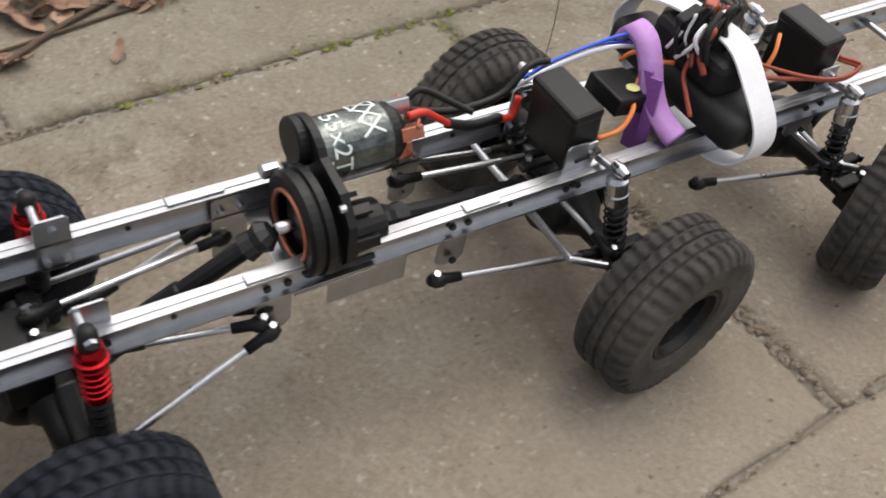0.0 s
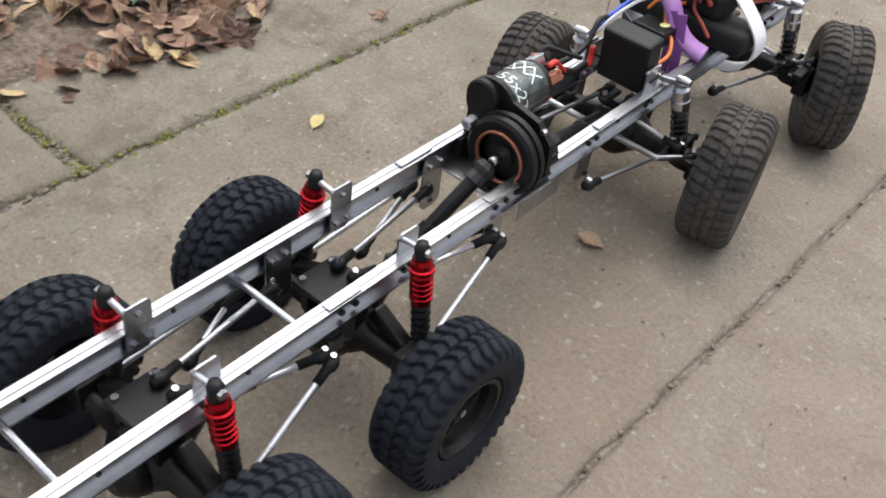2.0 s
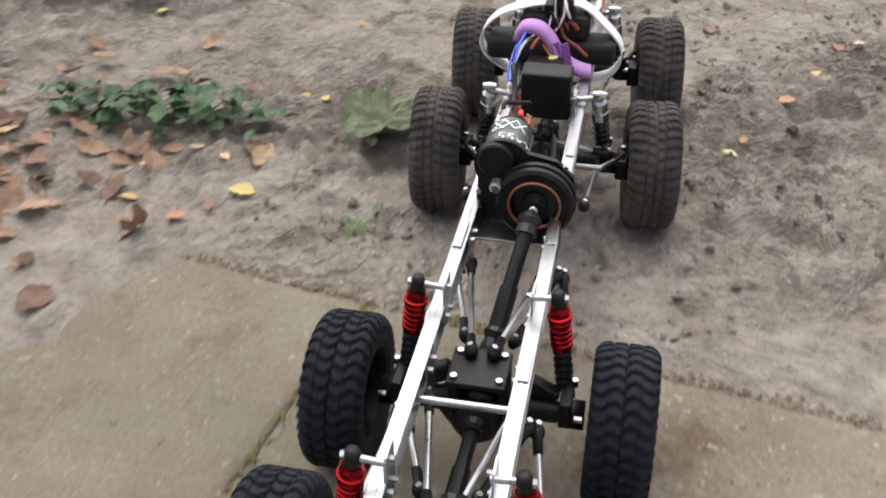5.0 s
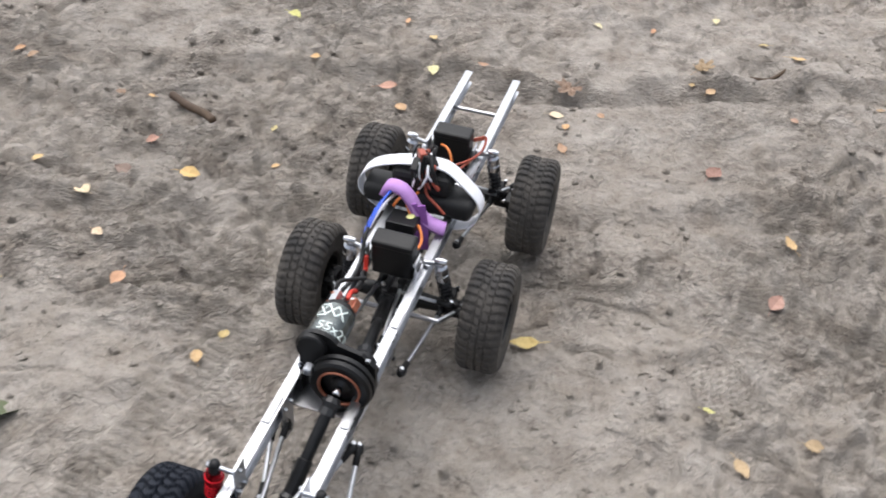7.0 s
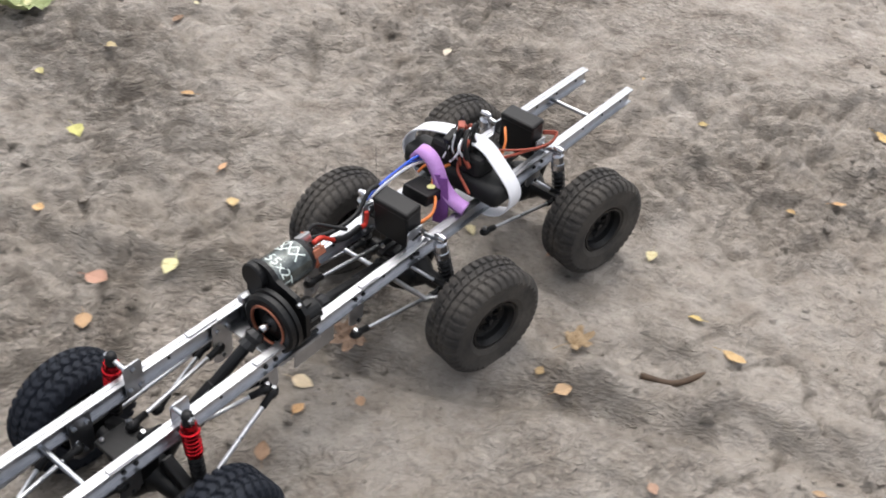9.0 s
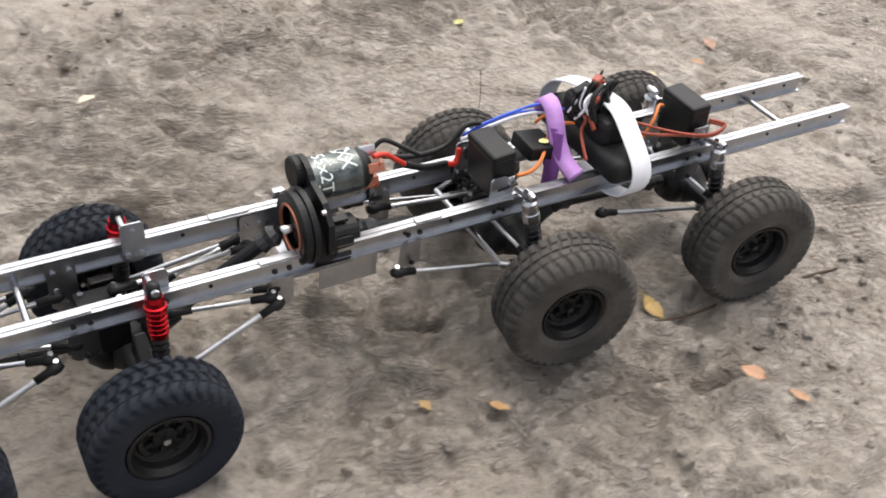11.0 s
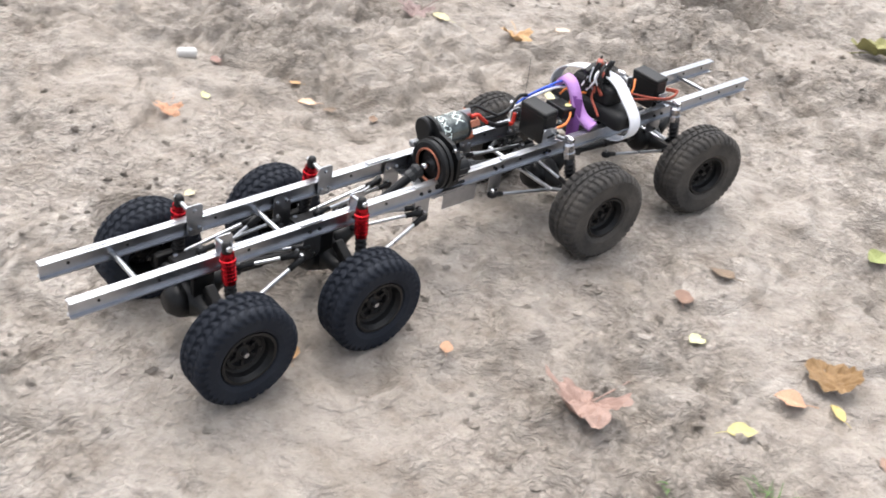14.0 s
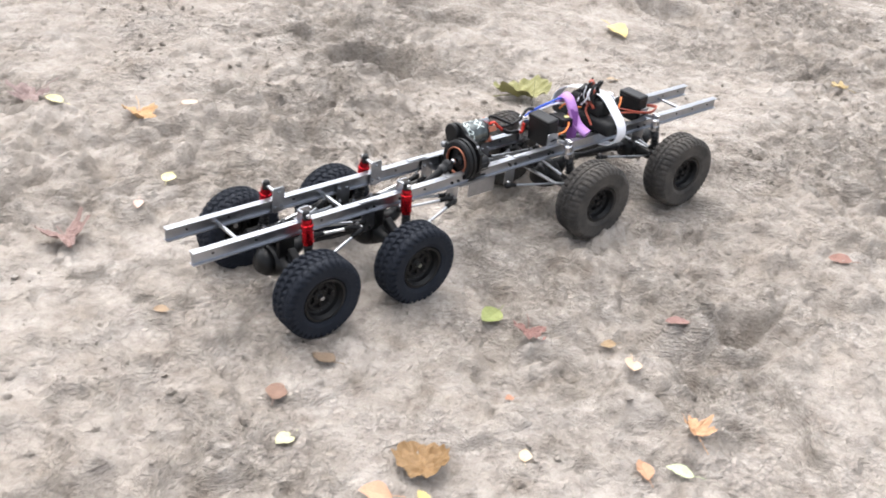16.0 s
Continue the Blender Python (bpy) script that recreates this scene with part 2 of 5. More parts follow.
def litter_material():
    n = Nodes("leaf_litter")
    geo = n.add("ShaderNodeNewGeometry")
    tint = n.ramp(geo.outputs["Random Per Island"], [(0.0, (0.09, 0.055, 0.04)), (0.35, (0.21, 0.125, 0.085)), (0.7, (0.33, 0.205, 0.14)), (0.9, (0.42, 0.29, 0.20)), (1.0, (0.5, 0.38, 0.20))])
    tint = n.mix(0.6, tint, n.mix(1.0, tint, n.ramp(n.noise(120.0, 5.0), [(0.3, (0.5, 0.48, 0.45)), (0.7, (1.25, 1.2, 1.15))]), "MULTIPLY"))
    return n.set(Base_Color=tint, Roughness=0.7)


def rubber_material(name, clean, dust, amount):
    n = Nodes(name)
    where = n.noise(28.0, 6.0)
    fac = n.ramp(where, [(0.62 - amount * 0.4, (0, 0, 0)), (0.85 - amount * 0.25, (1, 1, 1))])
    grain = n.noise(500.0, 4.0)
    base = n.mix(n.math("MULTIPLY", fac, amount), clean, dust)
    base = n.mix(0.4, base, n.mix(1.0, base, n.ramp(grain, [(0.3, (0.5, 0.5, 0.5)), (0.7, (1.4, 1.4, 1.4))]), "MULTIPLY"))
    n.bump(grain, 0.25, 0.0006)
    return n.set(Base_Color=base, Roughness=0.78, Specular_IOR_Level=0.3)


DIRT, CONCRETE, LEAF, LITTER = dirt_material(), concrete_material(), leaf_material(), litter_material()
# rear tyres: the sky's bluish sheen is put into the black base colour
RUBBER = rubber_material("black_rubber_sky_tint", (0.0095, 0.0125, 0.0200), (0.036, 0.041, 0.050), 0.35)
DUSTY_RUBBER = rubber_material("dusty_rubber", (0.026, 0.025, 0.025), (0.105, 0.094, 0.082), 0.80)
ALUMINIUM = worn("brushed_aluminium", (0.37, 0.38, 0.405), (0.51, 0.52, 0.545), 0.32, 1.0, 60.0, 0.08, 0.10)
STEEL = worn("zinc_steel", (0.36, 0.37, 0.39), (0.60, 0.61, 0.63), 0.3, 1.0, 200.0, 0.05, 0.08)
CHROME = worn("dull_chrome", (0.5, 0.5, 0.52), (0.7, 0.7, 0.72), 0.2, 1.0, 200.0, 0.03, 0.05)
RED = worn("red_anodised", (0.24, 0.004, 0.010), (0.46, 0.012, 0.018), 0.22, 0.9, 200.0, 0.05, 0.06)
BLACK = worn("black_plastic", (0.005, 0.005, 0.0055), (0.012, 0.012, 0.0125), 0.42, 0.0, 150.0, 0.12, gloss=0.28)
DARK_STEEL = worn("dark_steel", (0.02, 0.02, 0.022), (0.05, 0.05, 0.05), 0.4, 0.6, 200.0, 0.1)
COPPER = worn("copper_rim", (0.35, 0.12, 0.07), (0.55, 0.22, 0.14), 0.35, 0.7, 200.0, 0.05)
MATT = worn("matt_black_wrap", (0.004, 0.004, 0.0045), (0.010, 0.010, 0.010), 0.7, 0.0, 90.0, 0.5)
WHITE = worn("white_webbing", (0.80, 0.80, 0.84), (0.90, 0.90, 0.93), 0.8, 0.0, 300.0, 0.3)
LILAC = worn("lilac_foam", (0.42, 0.20, 0.52), (0.55, 0.30, 0.66), 0.7, 0.0, 200.0, 0.2)
PURPLE = worn("purple_tape", (0.20, 0.06, 0.28), (0.30, 0.11, 0.40), 0.6, 0.0, 200.0, 0.2)
RED_WIRE = worn("red_wire", (0.50, 0.022, 0.012), (0.66, 0.05, 0.025), 0.5, 0.0, 200.0, 0.05)
ORANGE_WIRE = worn("orange_wire", (0.65, 0.16, 0.03), (0.8, 0.25, 0.06), 0.5, 0.0, 200.0, 0.05)
BROWN_WIRE = worn("brown_wire", (0.22, 0.04, 0.02), (0.45, 0.09, 0.05), 0.5, 0.0, 200.0, 0.05)
BLUE_WIRE = worn("blue_wire", (0.02, 0.08, 0.55), (0.04, 0.13, 0.72), 0.4, 0.0, 200.0, 0.05)
PALE = worn("pale_lettering", (0.70, 0.80, 0.76), (0.82, 0.88, 0.85), 0.5, 0.0, 200.0, 0.02)
# black can; the sky's pale reflection is mottled into its colour
MOTOR = worn("motor_can_mottled_sheen", (0.018, 0.021, 0.021), (0.23, 0.255, 0.25), 0.24, 0.8, 260.0, 0.02)
MOSS = worn("moss", (0.10, 0.12, 0.02), (0.24, 0.26, 0.06), 0.95, 0.0, 60.0, 0.9)
JOINT = worn("joint_soil", (0.175, 0.138, 0.100), (0.30, 0.250, 0.190), 0.95, 0.0, 60.0, 0.8)
GREEN = worn("ivy_leaf", (0.02, 0.06, 0.02), (0.06, 0.13, 0.045), 0.5, 0.0, 80.0, 0.2)


# ---------------------------------------------------------------- mesh helpers
def part(name, bm, material, parent=None, label="", smooth=False):
    """One mesh object from a bmesh, under a thing or a part."""
    me = bpy.data.meshes.new(name)
    for f in bm.faces:
        f.smooth = smooth
    bm.to_mesh(me)
    bm.free()
    me.materials.append(material)
    ob = new(name, me)
    ob.parent = parent
    return tagged(ob, label) if label else ob


def box(size, at=(0, 0, 0), bevel=0.0, turn=None, bm=None):
    """A box of that size, its edges rounded, added to bm."""
    bm = bm or bmesh.new()
    made = bmesh.ops.create_cube(bm, size=1)["verts"]
    for v in made:
        v.co = Vector(c * s for c, s in zip(v.co, size))
    if bevel:
        edges = list({e for v in made for e in v.link_edges})
        out = bmesh.ops.bevel(bm, geom=edges, offset=bevel, segments=2, profile=0.5, affect="EDGES")
        made = list({v for f in out["faces"] for v in f.verts} | {v for v in made if v.is_valid})
    m = Matrix.Translation(at) @ (turn or Matrix())
    bmesh.ops.transform(bm, matrix=m, verts=made)
    return bm


def rod(a, b, r0, r1=None, sides=12, bm=None):
    """A round bar from a to b."""
    bm = bm or bmesh.new()
    a, b = Vector(a), Vector(b)
    r1 = r0 if r1 is None else r1
    m = Matrix.Translation((a + b) / 2) @ (b - a).to_track_quat("Z", "Y").to_matrix().to_4x4()
    bmesh.ops.create_cone(bm, cap_ends=True, segments=sides, radius1=r0, radius2=r1, depth=(b - a).length, matrix=m)
    return bm


def lathe(profile, m=None, sides=32, bm=None, closed=False):
    """A body turned round x from (x, radius) points."""
    bm = bm or bmesh.new()
    m = m or Matrix()
    rings = []
    for x, r in profile:
        if r < 1e-6:
            rings.append([bm.verts.new(m @ Vector((x, 0, 0)))])
        else:
            rings.append([bm.verts.new(m @ Vector((x, r * math.cos(2 * math.pi * k / sides), r * math.sin(2 * math.pi * k / sides)))) for k in range(sides)])
    pairs = list(zip(rings, rings[1:])) + ([(rings[-1], rings[0])] if closed else [])
    for p, q in pairs:
        for k in range(sides):
            j = (k + 1) % sides
            quad = [p[k % len(p)], p[j % len(p)], q[j % len(q)], q[k % len(q)]]
            quad = list(dict.fromkeys(quad))
            if len(quad) > 2:
                bm.faces.new(quad)
    bmesh.ops.recalc_face_normals(bm, faces=bm.faces[:])
    return bm


def smooth_line(points, steps=8):
    """Points along a soft curve through the given ones."""
    p = [Vector(q) for q in points]
    p = [2 * p[0] - p[1], *p, 2 * p[-1] - p[-2]]
    out = []
    for a, b, c, d in zip(p, p[1:], p[2:], p[3:]):
        for k in range(steps):
            t = k / steps
            out.append(0.5 * (2 * b + (c - a) * t + (2 * a - 5 * b + 4 * c - d) * t * t + (3 * b - a - 3 * c + d) * t ** 3))
    return out + [p[-2]]


def wire(points, r, sides=8, bm=None, steps=8):
    """A round cord through the points."""
    bm = bm or bmesh.new()
    line = smooth_line(points, steps)
    rings, side = [], None
    for k, q in enumerate(line):
        d = (line[min(k + 1, len(line) - 1)] - line[max(k - 1, 0)]).normalized()
        side = (side - d * side.dot(d)).normalized() if side else d.orthogonal().normalized()
        up = d.cross(side)
        rings.append([bm.verts.new(q + r * (math.cos(a) * side + math.sin(a) * up)) for a in (2 * math.pi * n / sides for n in range(sides))])
    for p, q in zip(rings, rings[1:]):
        for n in range(sides):
            bm.faces.new((p[n], p[(n + 1) % sides], q[(n + 1) % sides], q[n]))
    bm.faces.new(rings[0][::-1]), bm.faces.new(rings[-1])
    return bm


def ribbon(points, across, width, thick, steps=6):
    """A flat band through the points; across gives the way of its width."""
    bm = bmesh.new()
    line = smooth_line(points, steps)
    rings = []
    for k, q in enumerate(line):
        d = (line[min(k + 1, len(line) - 1)] - line[max(k - 1, 0)]).normalized()
        w = Vector(across) - d * Vector(across).dot(d)
        w.normalize()
        n = d.cross(w) * thick / 2
        rings.append([bm.verts.new(q + s * w * width / 2 + e * n) for s, e in ((-1, -1), (1, -1), (1, 1), (-1, 1))])
    for p, q in zip(rings, rings[1:]):
        for n in range(4):
            bm.faces.new((p[n], p[(n + 1) % 4], q[(n + 1) % 4], q[n]))
    bm.faces.new(rings[0][::-1]), bm.faces.new(rings[-1])
    return bm


def sheet(outline, thick, m):
    """A flat plate with the given outline in its xy plane."""
    bm = bmesh.new()
    f = bm.faces.new([bm.verts.new((x, y, 0)) for x, y in outline])
    out = bmesh.ops.extrude_face_region(bm, geom=[f])["geom"]
    bmesh.ops.translate(bm, vec=(0, 0, thick), verts=[v for v in out if isinstance(v, bmesh.types.BMVert)])
    bmesh.ops.recalc_face_normals(bm, faces=bm.faces[:])
    bmesh.ops.transform(bm, matrix=m, verts=bm.verts[:])
    return bm


# ---------------------------------------------------------------- ground
SLAB_TURN = radians(4.0)
SLAB_END = 1.66


def slab_frame(x, y):
    """Place along and across the paved strip."""
    c, s = math.cos(SLAB_TURN), math.sin(SLAB_TURN)
    return c * x + s * y, -s * x + c * y


# hollows left by feet and tools: x, y, radius, depth
HOLLOWS = ((0.757, 5.634, 0.060, 0.030), (0.636, 5.703, 0.050, 0.014), (1.324, 4.892, 0.055, 0.022), (1.406, 5.316, 0.070, 0.010), (0.906, 5.946, 0.060, 0.012),
           (1.445, 6.235, 0.080, 0.020), (0.571, 5.229, 0.050, 0.014), (0.684, 5.261, 0.040, 0.012), (0.291, 4.454, 0.050, 0.010), (0.140, 4.529, 0.050, 0.015),
           (1.282, 5.051, 0.090, 0.008), (0.005, 3.276, 0.050, 0.008), (0.349, 4.006, 0.060, 0.010), (0.443, 4.384, 0.040, 0.010), (0.799, 5.606, 0.050, 0.016))
# long wheel ruts across the yard
RUTS = (((-1.40, 2.54), (-0.72, 2.660), (-0.247, 2.806), (0.40, 3.02)), ((-0.90, 2.98), (-0.30, 3.10), (0.30, 3.30)))


# prints of dimpled soles: x, y, half width, half length, turn
SOLES = ((0.000, 2.600, 0.030, 0.050, 0.7), (0.150, 4.170, 0.038, 0.062, -0.5))
# prints of small tyres: start, end, half width
TRACKS = ((-0.560, 2.25, -0.480, 2.58, 0.020), (-0.700, 2.92, -0.640, 3.10, 0.020), (0.02, 2.66, 0.05, 2.80, 0.030))


def grain(x, y, scale, seed):
    """Gradient noise, about -1 to 1, at many places at once."""
    x, y = np.asarray(x, float) * scale + seed * 17.31, np.asarray(y, float) * scale - seed * 9.77
    i, j = np.floor(x).astype(np.int64), np.floor(y).astype(np.int64)
    fx, fy = x - i, y - j

    def corner(di, dj):
        h = ((i + di) * 374761393 + (j + dj) * 668265263 + seed * 974711) & 0xFFFFFFFF
        h = ((h ^ (h >> 13)) * 1274126177) & 0xFFFFFFFF
        a = ((h ^ (h >> 16)) & 0xFFFF) * (2 * math.pi / 65536)
        return np.cos(a) * (fx - di) + np.sin(a) * (fy - dj)

    u, v = fx ** 3 * (fx * (fx * 6 - 15) + 10), fy ** 3 * (fy * (fy * 6 - 15) + 10)
    low = corner(0, 0) * (1 - u) + corner(1, 0) * u
    return 1.5 * (low * (1 - v) + (corner(0, 1) * (1 - u) + corner(1, 1) * u) * v)


def rut_depth(x, y):
    """Depth of the ruts, with their thrown-up edges."""
    h = np.zeros_like(x)
    for line in RUTS:
        mid = np.interp(x, [p[0] for p in line], [p[1] for p in line])
        inside = (x > line[0][0]) & (x < line[-1][0])
        d = y - mid + 0.014 * grain(x, y * 0.4, 6.0, 5)
        h += inside * (0.6 + 0.6 * grain(x, y, 3.0, 8)) * (-0.022 * np.exp(-(d / 0.022) ** 2) + 0.018 * np.exp(-((d - 0.045) / 0.020) ** 2))
    return h


def relief(x, y):
    """Height of the bare soil: smooth where it is packed, lumpy and cracked where it is trodden."""
    h = 0.011 * grain(x, y, 2.3, 1) + 0.008 * grain(x, y, 7.0, 2)
    rough = np.clip(grain(x, y, 2.1, 3) * 1.5 + 0.60, 0.32, 1)
    bx, by = x + 0.020 * grain(x, y, 11.0, 4) + 0.006 * grain(x, y, 34.0, 24), y + 0.020 * grain(x, y, 11.0, 5) + 0.006 * grain(x, y, 34.0, 25)
    lump = np.abs(grain(bx, by, 13.0, 6)) + 0.60 * np.abs(grain(bx, by, 29.0, 7)) + 0.42 * np.abs(grain(x, y, 58.0, 9)) + 0.08 * grain(x, y, 105.0, 10)
    h += rough * 0.0265 * (lump - 0.5)
    crack = grain(bx, by, 4.6, 11)
    h -= 0.009 * rough * np.exp(-(crack / 0.022) ** 2)
    crack = grain(bx, by, 12.0, 12)
    h -= 0.008 * np.clip(grain(x, y, 2.6, 13) * 2.5, 0, 1) * np.exp(-(crack / 0.045) ** 2)
    step = grain(bx, by, 3.6, 14)
    h += 0.0065 * np.clip(step * 14.0, -1, 1) * rough
    plates = grain(bx, by, 9.0, 22)
    h += 0.0046 * np.clip(plates * 16.0, -1, 1) * np.clip(grain(x, y, 1.7, 23) * 2.5 + 0.3, 0, 1)
    pits = np.clip(grain(x, y, 42.0, 15) - 0.50, 0, 1) * np.clip(grain(x, y, 3.2, 16) * 2 + 0.4, 0, 1)
    h -= 0.012 * pits
    for cx, cy, r, deep in HOLLOWS:
        d = np.hypot(x - cx, (y - cy) * 1.25)
        wob = r * (1 + 0.35 * grain(x, y, 14.0, 17))
        h += np.where(d < r * 2.2, -1.8 * deep * np.exp(-(d / wob) ** 4) + deep * 0.5 * np.exp(-((d - wob * 1.35) / (wob * 0.3)) ** 2), 0)
    for cx, cy, w, l, turn in SOLES:
        a, b = math.cos(turn) * (x - cx) + math.sin(turn) * (y - cy), -math.sin(turn) * (x - cx) + math.cos(turn) * (y - cy)
        out = np.maximum(np.abs(a) / w, np.abs(b) / l) + 0.25 * grain(x, y, 24.0, 18)
        flat = np.clip((1.15 - out) * 4, 0, 1)
        holes = np.cos((a + b) * 2 * math.pi / 0.0150) * np.cos((a - b) * 2 * math.pi / 0.0150)
        h = h * (1 - 0.75 * flat) - flat * (0.006 + 0.0055 * np.clip(holes - 0.15, 0, 1)) + 0.006 * np.exp(-((out - 1.2) / 0.14) ** 2)
    for ax, ay, bx2, by2, w in TRACKS:
        n = math.hypot(bx2 - ax, by2 - ay)
        ux, uy = (bx2 - ax) / n, (by2 - ay) / n
        a, b = (x - ax) * ux + (y - ay) * uy, (x - ax) * uy - (y - ay) * ux
        on = np.clip((1 - np.abs(b) / w) * 5, 0, 1) * np.clip(np.minimum(a, n - a) / 0.04, 0, 1)
        h = h * (1 - 0.6 * on) - on * (0.003 + 0.0030 * np.cos(a * 2 * math.pi / 0.0125 + 40 * np.abs(b)))
    return h + rut_depth(x, y) * ((y > 2.3) & (y < 3.5))


def paved(u, v):
    return (v < SLAB_END + 0.01) & (-0.60 < u) & (u < 0.72)


def litter_edge(y):
    """How far the litter and its soil come on to the path."""
    return np.interp(y, (0.1, 0.36, 0.45, 0.60, 0.66, 0.76, 0.83, 0.88, 1.04, 1.3), (-0.35, -0.36, -0.41, -0.40, -0.37, -0.37, -0.415, -0.475, -0.48, -0.52)) + 0.03 * grain(y, 0.3, 9.0, 19)


def pressed(x, y):
    """How far a place lies under the truck's wheels, 0 to 1."""
    near = np.full(np.shape(x), 9.0)
    rows = np.array(DRIVE)
    for t in np.arange(4.4, 16.01, 0.2):
        px, py, turn = (np.interp(t, rows[:, 0], rows[:, k]) for k in (1, 2, 6))
        c, q = math.cos(radians(turn)), math.sin(radians(turn))
        for a, b in ((-0.090, -0.09), (0.090, -0.09), (-0.095, 0.56), (0.095, 0.56)):
            near = np.minimum(near, (x - px - a * c + b * q) ** 2 + (y - py - a * q - b * c) ** 2)
    return np.clip((0.040 - np.sqrt(near)) / 0.018, 0, 1)


def ground_height(x, y):
    x, y = np.asarray(x, float), np.asarray(y, float)
    u, v = slab_frame(x, y)
    h = relief(x, y)
    d = np.clip((v - SLAB_END) / 0.25, 0, 1)
    bare = h * (0.35 + 0.65 * d) - 0.003
    under_wheel = np.where(bare > -0.004, 0.2 * bare - 0.0032, bare)
    firm = pressed(x, y)
    bare = bare + firm * (under_wheel - bare)
    soil = np.clip((litter_edge(y) - x) / 0.06 + 0.5 * grain(x, y, 20.0, 20), 0, 1) * (y > -0.1)
    under = -0.0048 + 0.05 * h + soil * (0.0095 + 0.20 * h)
    return np.where(paved(u, v), under, bare)


def build_ground():
    mid_x = np.concatenate([np.arange(-1.50, -0.72, 0.0065), np.arange(-0.72, -0.46, 0.0045), np.arange(-0.46, -0.06, 0.0058), np.arange(-0.06, 0.225, 0.0034), np.arange(0.225, 1.95, 0.0065)])
    mid_y = np.concatenate([np.arange(-0.4, 1.5, 0.010), np.arange(1.5, 2.25, 0.0062), np.arange(2.25, 2.70, 0.0034), np.arange(2.70, 4.08, 0.0060), np.arange(4.08, 4.26, 0.0034), np.arange(4.26, 6.7, 0.0062)])
    xs = np.concatenate([[-400, -60, -12, -5, -3, -2], mid_x, [2.3, 3, 4, 6, 13, 60, 400]])
    ys = np.concatenate([[-400, -60, -12, -4, -1.5], mid_y, [7.2, 8, 9, 12, 20, 70, 400]])
    gx, gy = np.meshgrid(xs, ys)
    near = (gx > -2.5) & (gx < 3.5) & (gy > -1) & (gy < 8.5)
    gz = np.where(near, ground_height(gx, gy), -0.01)
    nx, ny = len(xs), len(ys)
    k = (np.arange(ny - 1)[:, None] * nx + np.arange(nx - 1)[None, :]).ravel()
    quads = np.stack([k, k + 1, k + nx + 1, k + nx], 1)
    me = bpy.data.meshes.new("ground")
    me.vertices.add(nx * ny)
    me.vertices.foreach_set("co", np.stack([gx, gy, gz], -1).ravel().astype(np.float32))
    me.loops.add(quads.size)
    me.loops.foreach_set("vertex_index", quads.ravel().astype(np.int32))
    me.polygons.add(len(quads))
    me.polygons.foreach_set("loop_start", np.arange(0, quads.size, 4, dtype=np.int32))
    me.polygons.foreach_set("use_smooth", np.ones(len(quads), bool))
    me.update(calc_edges=True)
    me.materials.append(DIRT)
    return tagged(new("ground", me), "bare trodden sandy soil with clods and footprints", "ground", kind="structure")


build_ground()


def slab(u0, u1, v0, v1, seed):
    """One cast slab with worn, uneven edges."""
    n = 44
    bm = bmesh.new()
    grid = {}
    at = [0.0, 0.010] + [0.010 + 0.980 * k / (n - 2) for k in range(1, n - 2)] + [0.990, 1.0]
    for j, i in product(range(n + 1), repeat=2):
        u, v = u0 + (u1 - u0) * at[i], v0 + (v1 - v0) * at[j]
        edge = min(i, j, n - i, n - j)
        z = 0.0012 * noise.noise(Vector((u * 9, v * 9, seed))) - (0.0035 if edge == 0 else 0)
        if edge == 0:
            u += 0.005 * noise.noise(Vector((u * 30, v * 30, seed + 3)))
            v += 0.005 * noise.noise(Vector((u * 30, v * 30, seed + 8)))
        c, s = math.cos(-SLAB_TURN), math.sin(-SLAB_TURN)
        grid[i, j] = bm.verts.new((c * u + s * v, -s * u + c * v, z))
    for j, i in product(range(n), repeat=2):
        bm.faces.new((grid[i, j], grid[i + 1, j], grid[i + 1, j + 1], grid[i, j + 1]))
    rim = [e for e in bm.edges if e.is_boundary]
    out = bmesh.ops.extrude_edge_only(bm, edges=rim)["geom"]
    for v in out:
        if isinstance(v, bmesh.types.BMVert):
            v.co.z = -0.05
    return bm


def build_pavement():
    top = tagged(new("pavement"), "worn concrete slab path with mossy joints", "pavement", kind="structure")
    rows = ((-0.60, -0.235, (-0.60, 0.10, 0.58, 1.09, SLAB_END)), (-0.235, 0.215, (-0.60, 0.455, SLAB_END)), (0.215, 0.72, (-0.60, 0.1, SLAB_END)))
    k = 0
    for u0, u1, cuts in rows:
        for v0, v1 in zip(cuts, cuts[1:]):
            g, h = 0.0032, 0.0016 if u1 > 0.2 else 0.0032
            part("slab", slab(u0 + (0.0016 if u0 > 0.2 else g), u1 - h, v0 + g, v1 - g, k), CONCRETE, top, smooth=True)
            k += 1
    return top


build_pavement()

# ---------------------------------------------------------------- the model truck
A1, A2, A3, A4 = -0.1028, 0.0430, 0.3685, 0.5636   # axles, from the rear
R, R_FRONT = 0.0520, 0.0568                       # tyre radii
RAIL_X, RAIL_TOP, RAIL_LOW = 0.0305, 0.1170, 0.1005
truck = tagged(new("model_truck"), "eight-wheeled radio-controlled truck chassis of bare aluminium rails, driving", "model truck")


